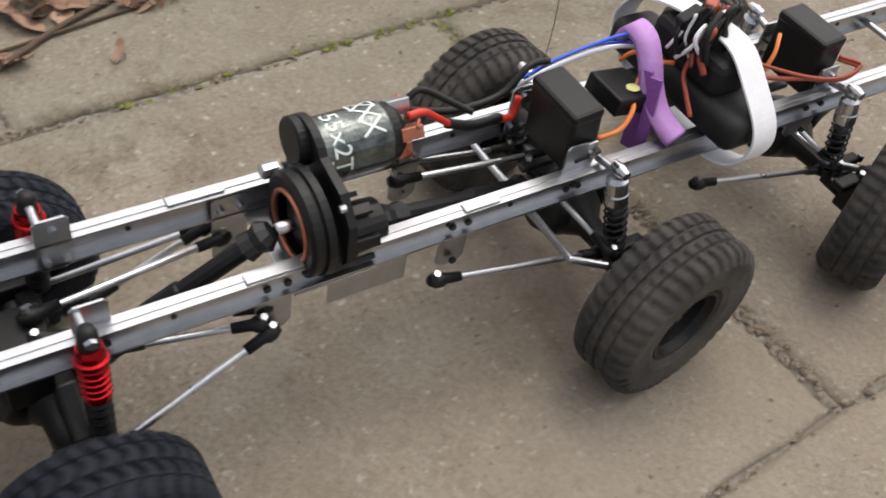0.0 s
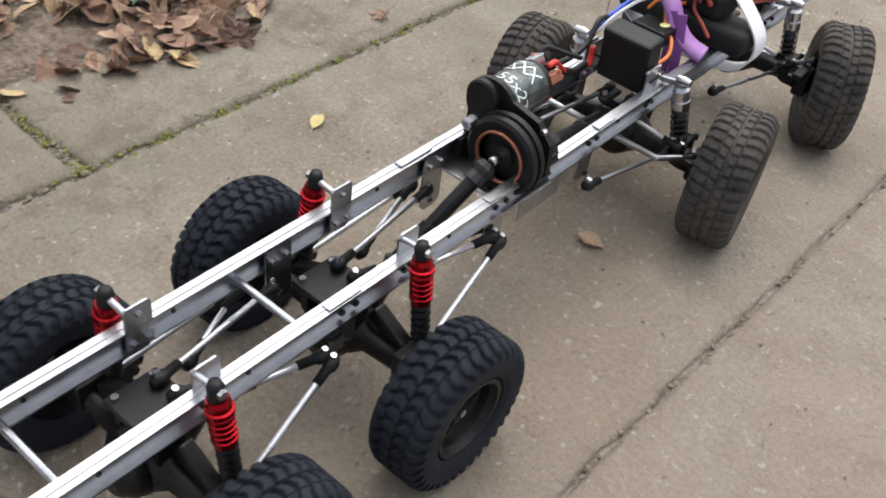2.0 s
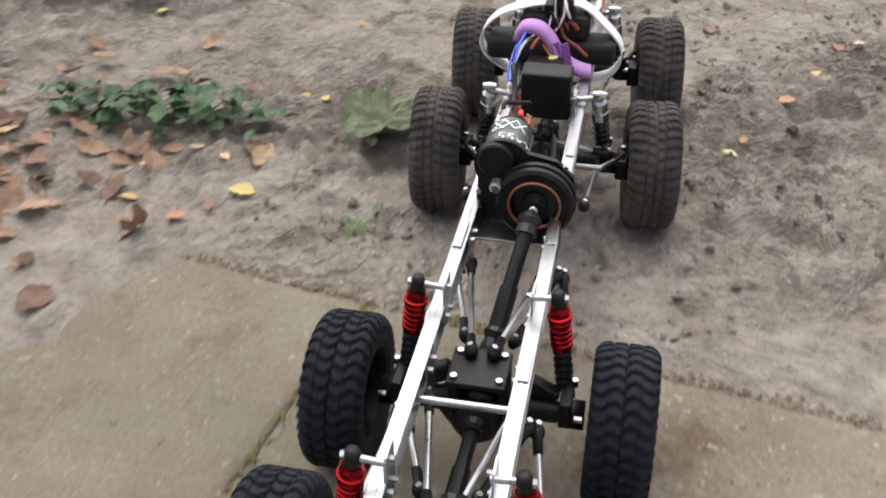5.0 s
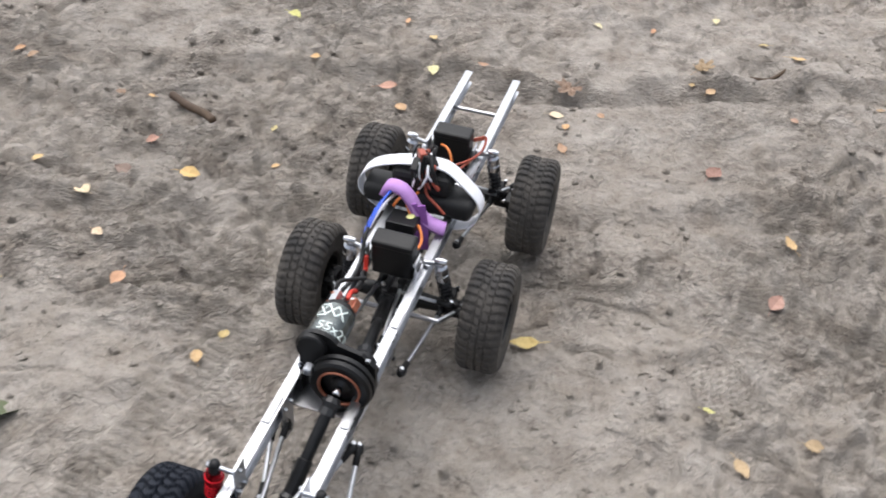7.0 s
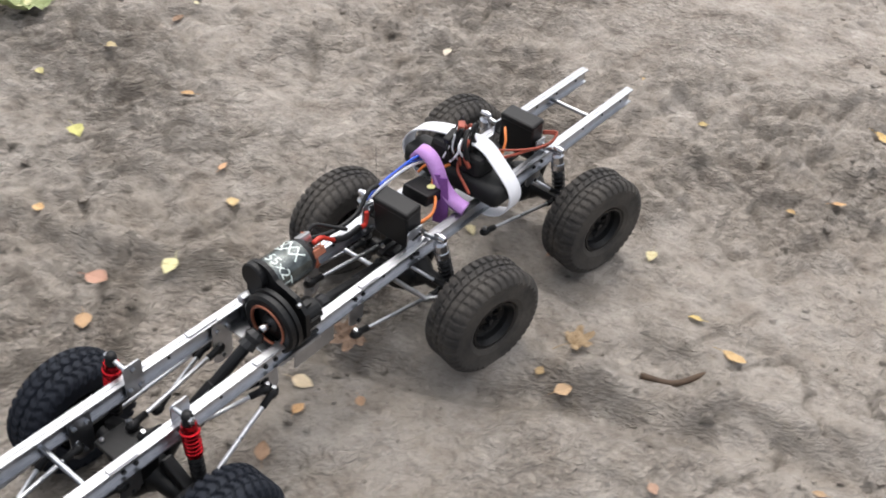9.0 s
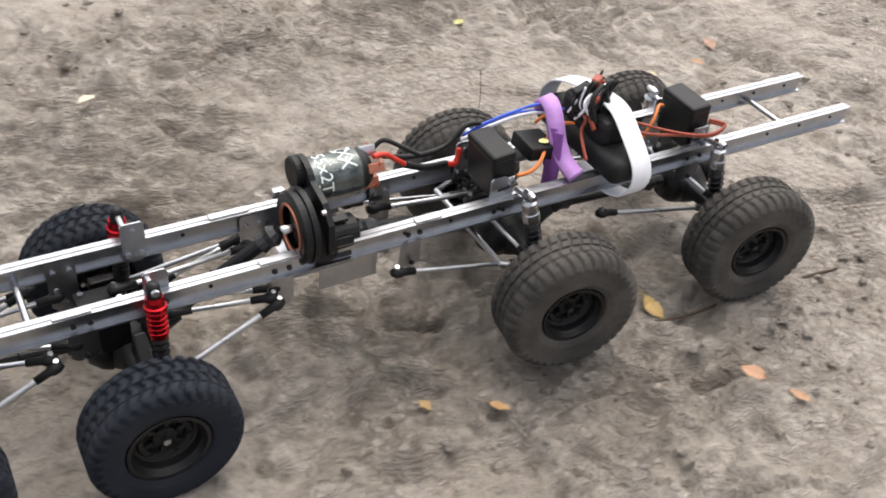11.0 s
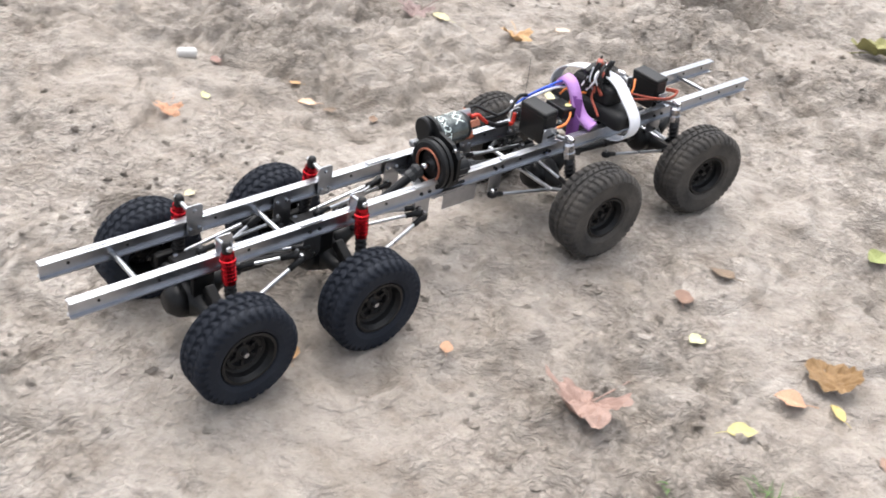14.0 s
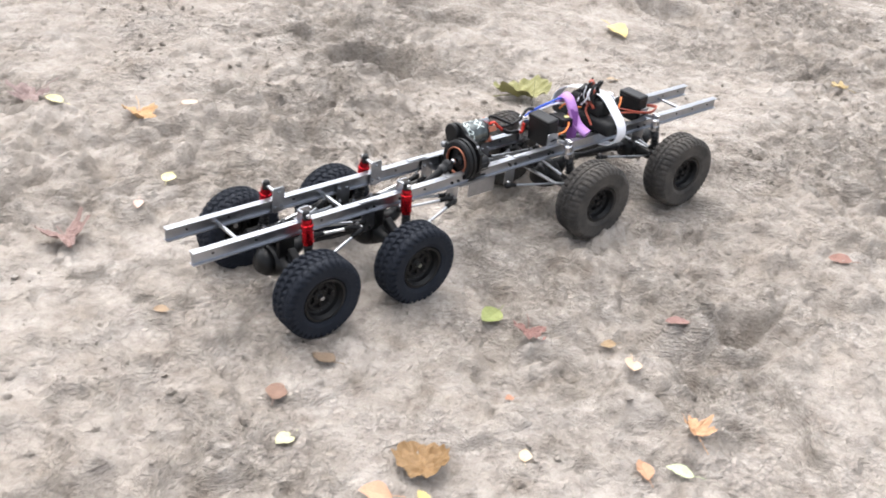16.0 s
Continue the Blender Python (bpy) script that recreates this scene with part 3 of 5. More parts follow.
def rail(side):
    """A long beam with a thin web and a flange at top and bottom."""
    t, w, x = 0.0013, 0.0045, RAIL_X
    half = [(w, RAIL_TOP), (w, RAIL_TOP - t), (t / 2, RAIL_TOP - t), (t / 2, RAIL_LOW + t), (w, RAIL_LOW + t), (w, RAIL_LOW)]
    pts = [(x + a, z) for a, z in half] + [(x - a, z) for a, z in half[::-1]]
    n = len(pts)
    bm = bmesh.new()
    ends = [[bm.verts.new((side * a, y, z)) for a, z in pts] for y in (-0.231, 0.720)]
    for k in range(n):
        bm.faces.new((ends[0][k], ends[0][(k + 1) % n], ends[1][(k + 1) % n], ends[1][k]))
    bm.faces.new(ends[0]), bm.faces.new(ends[1][::-1])
    bmesh.ops.recalc_face_normals(bm, faces=bm.faces[:])
    ob = part("rail", bm, ALUMINIUM, truck, "long bare aluminium beam rail")
    part("ridge", box((0.0012, 0.950, 0.0006), (side * x, 0.2445, RAIL_TOP + 0.0002)), ALUMINIUM, ob)
    for y in (-0.205, -0.15, -0.06, 0.10, 0.25, 0.29, 0.45, 0.62, 0.66, 0.70):
        part("rivet", rod((side * (x - 0.0014), y, 0.109), (side * (x + 0.0014), y, 0.109), 0.0015), DARK_STEEL, ob)
    return ob


rail(1), rail(-1)
for y in (-0.165, -0.0175, 0.650):
    part("crossbar", rod((-RAIL_X, y, 0.106), (RAIL_X, y, 0.106), 0.0024), STEEL, truck, "thin round steel spacer bar")


def tread_rear(u, k):
    """Height of a wavy bar lug at u across (-1 to 1) and k round, in lugs."""
    s, v = (0.5 if u > 0 else 0.0), abs(u)
    f = (k + s + 0.34 * math.sin(v * 6.2) + 0.25 * v) % 1.0
    if v < 0.04:
        return 0.0012
    if v > 0.84:
        return 0.0032 if f < 0.56 else 0.0
    if abs(v - 0.47) < 0.05:
        return 0.0024 if f < 0.62 else 0.0004
    return 0.0032 if f < 0.66 else 0.0002


def tread_front(u, k):
    """Height of a small block at u across and k round, in blocks."""
    s, v = (0.5 if u > 0 else 0.0), abs(u)
    f = (k + s + 0.42 * v) % 1.0
    if v < 0.06:
        return 0.0004
    if v < 0.34:
        return 0.0024 if f < 0.74 else 0.0004
    if v < 0.41:
        return 0.0010 if f < 0.60 else 0.0002
    return 0.0028 if f < 0.62 else 0.0002


def tyre(width, lugs, radius, tread, shoulder, bead):
    """A soft tyre with a moulded tread, its axle along x."""
    h, r = width / 2, radius - 0.0030
    sides = lugs * 9
    outer = [-1.0, -0.985, -0.95, -0.90, -0.84, -0.76, -0.68, -0.60, -0.52, -0.50, -0.42, -0.40, -0.36, -0.30, -0.22, -0.14, -0.07, -0.05, 0.0]
    outer = outer + [-u for u in outer[-2::-1]]
    bm = bmesh.new()
    rings = []
    inner = [(-0.55, bead), (-0.90, bead + 0.0035), (-0.985, bead + 0.008), (-1.0, r - shoulder - 0.004)]
    for u, rr in inner:
        rings.append([(u * h, rr)] * sides)
    for u in outer:
        drop = shoulder * max(0.0, (abs(u) - 0.62) / 0.38) ** 2.2
        ring = []
        for n in range(sides):
            up = tread(u, n / 9)
            ring.append((u * h * (1 + (0.02 if abs(u) > 0.8 and up else 0)), r - drop + up))
        rings.append(ring)
    for u, rr in inner[::-1]:
        rings.append([(-u * h, rr)] * sides)
    made = []
    for ring in rings:
        made.append([bm.verts.new((x, rr * math.cos(2 * math.pi * n / sides), rr * math.sin(2 * math.pi * n / sides))) for n, (x, rr) in enumerate(ring)])
    for p, q in zip(made, made[1:] + made[:1]):
        for n in range(sides):
            j = (n + 1) % sides
            bm.faces.new((p[n], p[j], q[j], q[n]))
    bmesh.ops.recalc_face_normals(bm, faces=bm.faces[:])
    return bm


def wheel(width, lugs, radius, material, tread, shoulder, rim_r, rear):
    w = new("wheel")
    w.parent = truck
    tagged(w, "wheel with a clean black block-tread tyre" if rear else "wheel with a dusty worn tyre")
    part("tyre", tyre(width, lugs, radius, tread, shoulder, rim_r), material, w, "black rubber tyre with deep blocks" if rear else "dusty rubber tyre with a worn tread", smooth=False)
    h, q = width / 2, rim_r
    rim = lathe([(-h * 0.80, q), (-h * 0.4, q * 0.96), (h * 0.60, q * 0.97), (h * 0.80, q * 1.05), (h * 0.86, q * 1.06), (h * 0.86, q * 0.96), (h * 0.70, q * 0.90), (h * 0.62, q * 0.86), (h * 0.36, q * 0.82), (h * 0.30, q * 0.74),
                 (h * 0.38, q * 0.68), (h * 0.34, q * 0.56), (h * 0.16, q * 0.50), (h * 0.16, q * 0.34), (h * 0.30, q * 0.30), (h * 0.36, 0.0)], sides=36)
    part("rim", rim, BLACK, w, "black plastic rim", smooth=False)
    part("hub_nut", rod((h * 0.3, 0, 0), (h * 0.58, 0, 0), 0.0036, 0.0028, 6), STEEL if rear else DARK_STEEL, w, "steel wheel nut")
    for k in range(6):
        a = k * math.pi / 3
        y, z = q * 0.62 * math.cos(a), q * 0.62 * math.sin(a)
        part("screw", rod((h * 0.10, y, z), (h * 0.42, y, z), 0.0013, sides=6), DARK_STEEL, w)
        y, z = q * 0.42 * math.cos(a + 0.5), q * 0.42 * math.sin(a + 0.5)
        part("spoke", box((h * 0.16, q * 0.40, q * 0.13), (h * 0.24, y * 1.25, z * 1.25), 0.0006, Matrix.Rotation(a + 0.5, 4, "X")), BLACK, w)
    return w


WHEEL_X, WHEEL_X_FRONT, KING_X = 0.0890, 0.0950, 0.0660
HUB_Z = (0.0510, 0.0482, 0.0525, 0.0525)   # axle heights, from the rear
# steering of the third and of the front axle, seconds and degrees to the left
STEER_THIRD = ((0, 7), (1, 6), (2, 12), (2.5, 17), (3.0, 9), (3.2, 8), (4.5, 6), (5.5, 4), (6, -15), (6.5, -9), (7, 1), (7.5, -2), (8.5, -12), (9.2, -12), (11.3, -9), (12.5, -10), (13.5, -6), (14.5, -7), (16, -4))
STEER_FRONT = ((0, 22), (1, 22), (2.5, 28), (3.0, 12), (3.2, 11), (4.5, 8), (5.5, 3), (6, -22), (6.5, -14), (7, 2), (7.5, -3), (8.5, -13), (9.2, -14), (11.3, -8), (12.5, -6), (13.5, -10), (14.5, -13), (16, -5))
wheels = []
rear = wheel(0.0400, 36, R, RUBBER, tread_rear, 0.0058, 0.0265, True)
front = wheel(0.0430, 40, R_FRONT, DUSTY_RUBBER, tread_front, 0.0068, 0.0245, False)
for y, axle in ((A1, 0), (A2, 1), (A3, 2), (A4, 3)):
    for side in (1, -1):
        src = rear if axle < 2 else front
        w = src if (y, side) in ((A1, 1), (A3, 1)) else copy_thing(src, Matrix())
        wheels.append((w, axle, side, y))



def bolt(parent, at, way, r=0.0022, length=0.004, material=None):
    a = Vector(at)
    return part("bolt", rod(a, a + Vector(way).normalized() * length, r, r * 0.9, 6), material or STEEL, parent)


def bracket(side, y, low, high, width, lean=0.0):
    """A flat plate bolted to a rail's inner face."""
    w = width / 2
    x = side * (RAIL_X - 0.0032)
    pts = [(-w, low + 0.004), (-w + 0.004, low), (w - 0.004, low), (w, low + 0.004), (w, high - 0.002), (w - 0.002, high), (-w + 0.002, high), (-w, high - 0.002)]
    m = Matrix.Translation((x, y, 0)) @ Matrix(((0, 0, 1, 0), (1, 0, lean, 0), (0, 1, 0, 0), (0, 0, 0, 1)))
    ob = part("bracket", sheet(pts, 0.0013, m), ALUMINIUM, truck, "small aluminium plate bolted to the rail")
    for dy, z in ((-w * 0.55, 0.1065), (w * 0.55, 0.1065), (0, high - 0.006 if high > 0.12 else low + 0.006)):
        bolt(ob, (x + (0.0008 if side < 0 else -0.0004), y + dy, z), (-side, 0, 0), 0.0021, 0.0032)
        bolt(ob, (side * (RAIL_X + 0.0002), y + dy, min(z, 0.1085)), (side, 0, 0), 0.0022, 0.0022, DARK_STEEL)
    return ob


def helix(bottom, top, radius, turns, r, sides=5):
    a, b = Vector(bottom), Vector(top)
    d = (b - a).normalized()
    s = d.orthogonal().normalized()
    u = d.cross(s)
    n = turns * 8
    pts = [a.lerp(b, k / n) + radius * (math.cos(k * math.pi / 4) * s + math.sin(k * math.pi / 4) * u) for k in range(n + 1)]
    return wire(pts, r, sides, steps=1)


def turned(a, b, profile, sides=20):
    """A turned body between two points; profile in (share of length, radius)."""
    a, b = Vector(a), Vector(b)
    m = Matrix.Translation(a) @ (b - a).to_track_quat("X", "Z").to_matrix().to_4x4()
    n = (b - a).length
    return lathe([(t * n, r) for t, r in profile], m, sides)


def red_shock(side, y, axle):
    s = new("shock_absorber")
    s.parent = truck
    tagged(s, "red anodised oil shock with a black boot")
    top, low = Vector((side * 0.0435, y, 0.1315)), Vector((side * 0.0520, axle + 0.014, 0.058))
    at = lambda t: top.lerp(low, t)
    prof = [(0.0, 0.0), (0.0, 0.0058), (0.10, 0.0066), (0.20, 0.0066), (0.22, 0.0078), (0.30, 0.0078), (0.32, 0.0062)]
    for k in range(5):
        prof += [(0.36 + k * 0.12, 0.0071), (0.42 + k * 0.12, 0.0071), (0.43 + k * 0.12, 0.0060), (0.46 + k * 0.12, 0.0060)]
    part("body", turned(at(0.08), at(0.52), prof + [(1.0, 0.0062), (1.0, 0.0)]), RED, s, "red anodised aluminium body", smooth=False)
    boot = [(0.0, 0.0)] + [(k / 12, 0.0062 if k % 2 else 0.0048) for k in range(13)] + [(1.0, 0.0)]
    part("boot", turned(at(0.52), at(0.96), boot), BLACK, s, "black ribbed spring and boot")
    part("cap", turned(at(-0.06), at(0.10), [(0, 0), (0, 0.0034), (0.3, 0.0046), (0.7, 0.0048), (1, 0.0058), (1, 0)]), BLACK, s, "black ball end cap", smooth=True)
    part("pin", rod((side * (RAIL_X - 0.004), y, 0.1290), (side * 0.0475, y, 0.1310), 0.0021), STEEL, s, "steel mounting pin")
    bolt(s, (side * 0.0475, y, 0.1310), (side, 0, 0), 0.0030, 0.0022)
    bolt(s, low + Vector((side * 0.002, 0, 0)), (side, 0, 0), 0.0030, 0.004)
    return s


def dark_shock(side, y, axle, back):
    s = new("shock_absorber")
    s.parent = truck
    tagged(s, "shock with a dull chrome cap and a dark coil spring")
    top, low = Vector((side * 0.0465, y, 0.121)), Vector((side * 0.0540, axle - back, 0.060))
    at = lambda t: top.lerp(low, t)
    part("cap", turned(at(-0.02), at(0.30), [(0, 0), (0, 0.0040), (0.12, 0.0064), (0.55, 0.0066), (0.6, 0.0072), (0.95, 0.0072), (1.0, 0.0055), (1.0, 0)]), CHROME, s, "dull chrome shock cap", smooth=False)
    part("body", turned(at(0.28), at(0.72), [(0, 0), (0, 0.0050), (1, 0.0050), (1, 0)]), DARK_STEEL, s, smooth=True)
    part("rod", rod(at(0.7), at(1.0), 0.0018), STEEL, s)
    part("spring", helix(at(0.92), at(0.30), 0.0066, 7, 0.0009), DARK_STEEL, s, "dark steel coil spring")
    part("seat", turned(at(0.90), at(0.98), [(0, 0), (0, 0.0070), (1, 0.0060), (1, 0)]), BLACK, s)
    part("pin", rod((side * (RAIL_X - 0.002), y, 0.1205), (side * 0.0485, y, 0.1245), 0.0024), STEEL, s)
    part("ball", turned((side * 0.041, y, 0.1265), (side * 0.0525, y, 0.1265), [(0, 0), (0, 0.0028), (0.5, 0.0040), (1, 0.0028), (1, 0)]), CHROME, s)
    return s


def link(a, b, r=0.0021, material=STEEL, ends=True, bend=None):
    """A control arm with black ball joints."""
    a, b = Vector(a), Vector(b)
    l = new("control_link")
    l.parent = truck
    tagged(l, "steel control link with black ball joints")
    pts = [a, *([Vector(q) for q in bend] if bend else []), b]
    for p, q in zip(pts, pts[1:]):
        part("tube", rod(p, q, r), material, l)
    for q in (pts[1:-1] if bend else []):
        part("elbow", lathe([(-r, 0), (-r * 0.7, r * 0.71), (0, r), (r * 0.7, r * 0.71), (r, 0)], Matrix.Translation(q), 12), material, l, smooth=True)
    if ends:
        for p, q in ((pts[0], pts[1]), (pts[-1], pts[-2])):
            d = (q - p).normalized()
            n = min(0.016, (q - p).length * 0.3)
            part("joint", turned(p - d * 0.004, p + d * n, [(0, 0), (0, 0.0028), (0.2, 0.0046), (0.4, 0.0044), (0.5, 0.0031), (1, 0.0029), (1, 0)], 12), BLACK, l, "black plastic ball joint", smooth=True)
            bolt(l, p + Vector((0, 0, 0.0035)), (0.3 if p.x > 0 else -0.3, 0, 1), 0.0022, 0.003)
    return l


def shaft(a, b, r=0.0052):
    s = new("drive_shaft")
    s.parent = truck
    tagged(s, "black telescopic drive shaft")
    a, b = Vector(a), Vector(b)
    part("tube", turned(a, b, [(0.1, 0), (0.1, r), (0.55, r), (0.56, r * 1.25), (0.9, r * 1.25), (0.9, 0)], 12), BLACK, s, smooth=False)
    for t0, t1 in ((0.0, 0.16), (0.84, 1.0)):
        part("yoke", turned(a.lerp(b, t0), a.lerp(b, t1), [(0, 0), (0, r * 1.1), (0.3, r * 1.7), (0.6, r * 1.3), (1, r * 1.5), (1, 0)], 10), DARK_STEEL, s)
    return s


def axle(y, steered, plate):
    x = new("axle")
    x.parent = truck
    tagged(x, "black moulded axle with a round differential housing")
    z = 0.0525
    tube = turned((-0.066, y, z), (0.066, y, z), [(0, 0), (0, 0.0095), (0.10, 0.0095), (0.12, 0.0070), (0.30, 0.0085), (0.36, 0.016), (0.43, 0.0205), (0.55, 0.0205), (0.62, 0.015), (0.68, 0.0085), (0.88, 0.0070), (0.90, 0.0095), (1, 0.0095), (1, 0)], 20)
    part("housing", tube, BLACK, x, "black plastic axle housing", smooth=True)
    part("cover", turned((0, y - 0.027, z), (0, y - 0.012, z), [(0, 0), (0, 0.010), (0.5, 0.0165), (1, 0.019), (1, 0)], 18), BLACK, x, smooth=True)
    part("nose", turned((0, y + 0.012, z + 0.004), (0, y + 0.040, z + 0.014), [(0, 0), (0, 0.015), (0.6, 0.010), (1, 0.008), (1, 0)], 14), BLACK, x, smooth=True)
    if plate:
        part("top_plate", box((0.037, 0.034, 0.004), (0, y + plate, 0.0885), 0.001), BLACK, x, "flat black link plate")
        for sx in (-1, 1):
            part("riser", box((0.006, 0.022, 0.026), (sx * 0.0155, y + plate * 0.8, 0.0745), 0.001), BLACK, x)
            part("arm", box((0.030, 0.010, 0.012), (sx * 0.034, y + 0.006, 0.066), 0.002, Matrix.Rotation(sx * 0.5, 4, "Y")), BLACK, x)
            for dy in (-0.012, 0.012):
                bolt(x, (sx * 0.014, y + plate + dy, 0.0903), (0, 0, 1), 0.0026, 0.0026, CHROME)
    for sx in (-1, 1):
        part("bracket", box((0.008, 0.024, 0.020), (sx * 0.054, y + 0.002, 0.058), 0.0015), BLACK, x)
        bolt(x, (sx * 0.060, y - 0.012, 0.060), (sx, 0, 0), 0.0024, 0.005, CHROME)
        bolt(x, (sx * 0.058, y + 0.012, 0.066), (0, 0, 1), 0.0024, 0.005, CHROME)
        if steered:
            k = part("knuckle", box((0.012, 0.016, 0.026), (sx * 0.071, y, z), 0.002), BLACK, x, "black steering knuckle")
            part("arm", box((0.010, 0.020, 0.006), (sx * 0.070, y - 0.012, 0.064), 0.0015), BLACK, x)
            bolt(k, (sx * 0.071, y, 0.066), (0, 0, 1), 0.0028, 0.004, CHROME)
    return x


axle(A1, False, 0.004), axle(A2, False, -0.010), axle(A3, True, 0.0), axle(A4, True, 0.0)
for side in (1, -1):
    red_shock(side, -0.0905, A1), red_shock(side, 0.0585, A2)
    dark_shock(side, 0.3500, A3, 0.006), dark_shock(side, 0.5445, A4, 0.012)
    bracket(side, -0.0840, 0.0990, 0.1325, 0.017), bracket(side, 0.0640, 0.0990, 0.1325, 0.017)
    bracket(side, 0.0130, 0.0720, 0.1150, 0.020, -0.1), bracket(side, 0.1520, 0.0690, 0.1150, 0.020, -0.1)
    bracket(side, 0.2580, 0.0720, 0.1150, 0.018), bracket(side, 0.3330, 0.0990, 0.1350, 0.015), bracket(side, 0.5330, 0.0800, 0.1150, 0.026)
    link((side * 0.040, 0.1460, 0.0835), (side * 0.057, A2 + 0.004, 0.055))
    link((side * 0.036, 0.1430, 0.0870), (side * 0.016, A2 + 0.030, 0.0800), 0.0019)
    link((side * 0.041, -0.0080, 0.0850), (side * 0.057, A1 + 0.006, 0.056))
    link((side * 0.036, -0.0100, 0.0880), (side * 0.016, A1 + 0.040, 0.0800), 0.0019)
    link((side * 0.026, 0.1480, 0.0860), (side * 0.007, A2 + 0.000, 0.0940), 0.0020)
    link((side * 0.026, 0.0080, 0.0850), (side * 0.007, A1 + 0.014, 0.0940), 0.0020)
    link((side * 0.046, 0.2370, 0.0860), (side * 0.050, A3 - 0.014, 0.0610), 0.0018)
    link((side * 0.020, 0.2480, 0.0960), (side * 0.010, A3 - 0.020, 0.0930), 0.0020)
    link((side * 0.040, 0.4330, 0.0800), (side * 0.050, A4 - 0.012, 0.0590), 0.0018)
for y in (A3 - 0.013, A4 + 0.012):
    link((-0.0690, y, 0.0655), (0.0690, y, 0.0655), 0.0025, ALUMINIUM, True, [(-0.053, y - 0.028, 0.0695), (0.053, y - 0.028, 0.0695)])
shaft((0.0145, 0.1560, 0.1270), (0.0, A2 + 0.036, 0.067))
shaft((0.0, A2 - 0.026, 0.060), (0.0, A1 + 0.040, 0.066), 0.0046)
shaft((0.0165, 0.211, 0.1130), (0.0, A3 - 0.032, 0.078), 0.0054)
shaft((0.0, A3 + 0.040, 0.067), (0.0, A4 - 0.030, 0.060), 0.0044)
part("side_plate", box((0.0014, 0.0470, 0.0280), (RAIL_X - 0.0030, 0.2060, 0.0872), 0.0004), ALUMINIUM, truck, "thin aluminium plate hanging below the rail")
part("underplate", box((0.0700, 0.0460, 0.0016), (0.0, 0.1830, 0.0985), 0.0004), ALUMINIUM, truck, "aluminium plate under the gearbox")
for side, y0, y1 in ((1, 0.135, 0.165), (1, 0.258, 0.280), (1, -0.005, 0.020), (-1, 0.120, 0.150)):
    part("splice", box((0.0062, y1 - y0, 0.0013), (side * (RAIL_X + 0.0005), (y0 + y1) / 2, RAIL_TOP + 0.0008), 0.0004), ALUMINIUM, truck, "bent aluminium bracket edge on the rail")


# gearbox with its big spur gear cover
def gearbox():
    g = new("gearbox")
    g.parent = truck
    g.location = (0, 0.007, 0)
    tagged(g, "black gearbox with a round spur gear cover")
    along = lambda x, z: Matrix.Translation((x, 0, z)) @ Matrix.Rotation(radians(90), 4, "Z")
    c = along(0.0150, 0.1275)
    part("spur_cover", lathe([(0.1600, 0.0185), (0.1585, 0.0195), (0.1580, 0.0250), (0.1598, 0.0275), (0.1640, 0.0275), (0.1645, 0.0264), (0.1655, 0.0264), (0.1660, 0.0285), (0.1700, 0.0285), (0.1710, 0.0265), (0.1710, 0.0)], c, 40), BLACK, g, "black round spur gear cover", smooth=False)
    part("copper_ring", lathe([(0.1598, 0.0168), (0.1575, 0.0172), (0.1570, 0.0182), (0.1578, 0.0192), (0.1598, 0.0190)], c, 40, closed=True), COPPER, g, "copper-coloured ring in the gear opening", smooth=True)
    part("clutch", lathe([(0.1700, 0.0168), (0.1640, 0.0160), (0.1640, 0.0090), (0.1615, 0.0080), (0.1615, 0.0)], c, 28), DARK_STEEL, g)
    part("shaft_end", lathe([(0.1640, 0.0034), (0.1520, 0.0034), (0.1505, 0.0026), (0.1505, 0.0)], c, 14), CHROME, g, "steel shaft end", smooth=True)
    part("case", lathe([(0.1710, 0.0190), (0.1860, 0.0180), (0.1870, 0.0140), (0.2060, 0.0130), (0.2080, 0.0095), (0.2080, 0.0)], along(0.0185, 0.1150), 24), BLACK, g, "black gear case", smooth=False)
    for k in range(6):
        a = k * math.pi / 3 + 0.3
        part("rib", box((0.0028, 0.018, 0.0060), (0.0185 + 0.0165 * math.cos(a), 0.190, 0.1150 + 0.0165 * math.sin(a)), 0.0005, Matrix.Rotation(-a, 4, "Y")), BLACK, g)
    m = Matrix.Translation((-0.0020, 0.1815, 0.1330)) @ Matrix.Rotation(radians(90), 4, "X")
    arc = [(-0.0085 + 0.0205 * math.cos(a), 0.0130 + 0.0205 * math.sin(a)) for a in np.linspace(0.6, 3.7, 14)]
    arc += [(-0.0270, -0.0180), (-0.0255, -0.0325), (0.0300, -0.0325), (0.0430, -0.0150), (0.0420, 0.0080), (0.0300, 0.0200)]
    part("motor_plate", sheet(arc, 0.0045, m), BLACK, g, "black motor mounting plate")
    part("pinion_cover", lathe([(0.1800, 0.0130), (0.1725, 0.0130), (0.1712, 0.0118), (0.1712, 0.0)], along(-0.0150, 0.1520), 24), BLACK, g, "black round pinion cover", smooth=False)
    part("pinion_bolt", lathe([(0.1640, 0.0042), (0.1560, 0.0042), (0.1550, 0.0028), (0.1550, 0.0)], along(-0.0125, 0.1400), 8), STEEL, g)
    for x, z in ((-0.026, 0.112), (0.026, 0.1035), (0.034, 0.150), (-0.027, 0.125)):
        bolt(g, (x, 0.1770, z), (0, -1, 0), 0.0022, 0.003)
    for sx in (-1, 1):
        part("foot", box((0.006, 0.020, 0.016), (sx * 0.0262, 0.178, 0.1075), 0.001), BLACK, g)
    return g


gearbox()


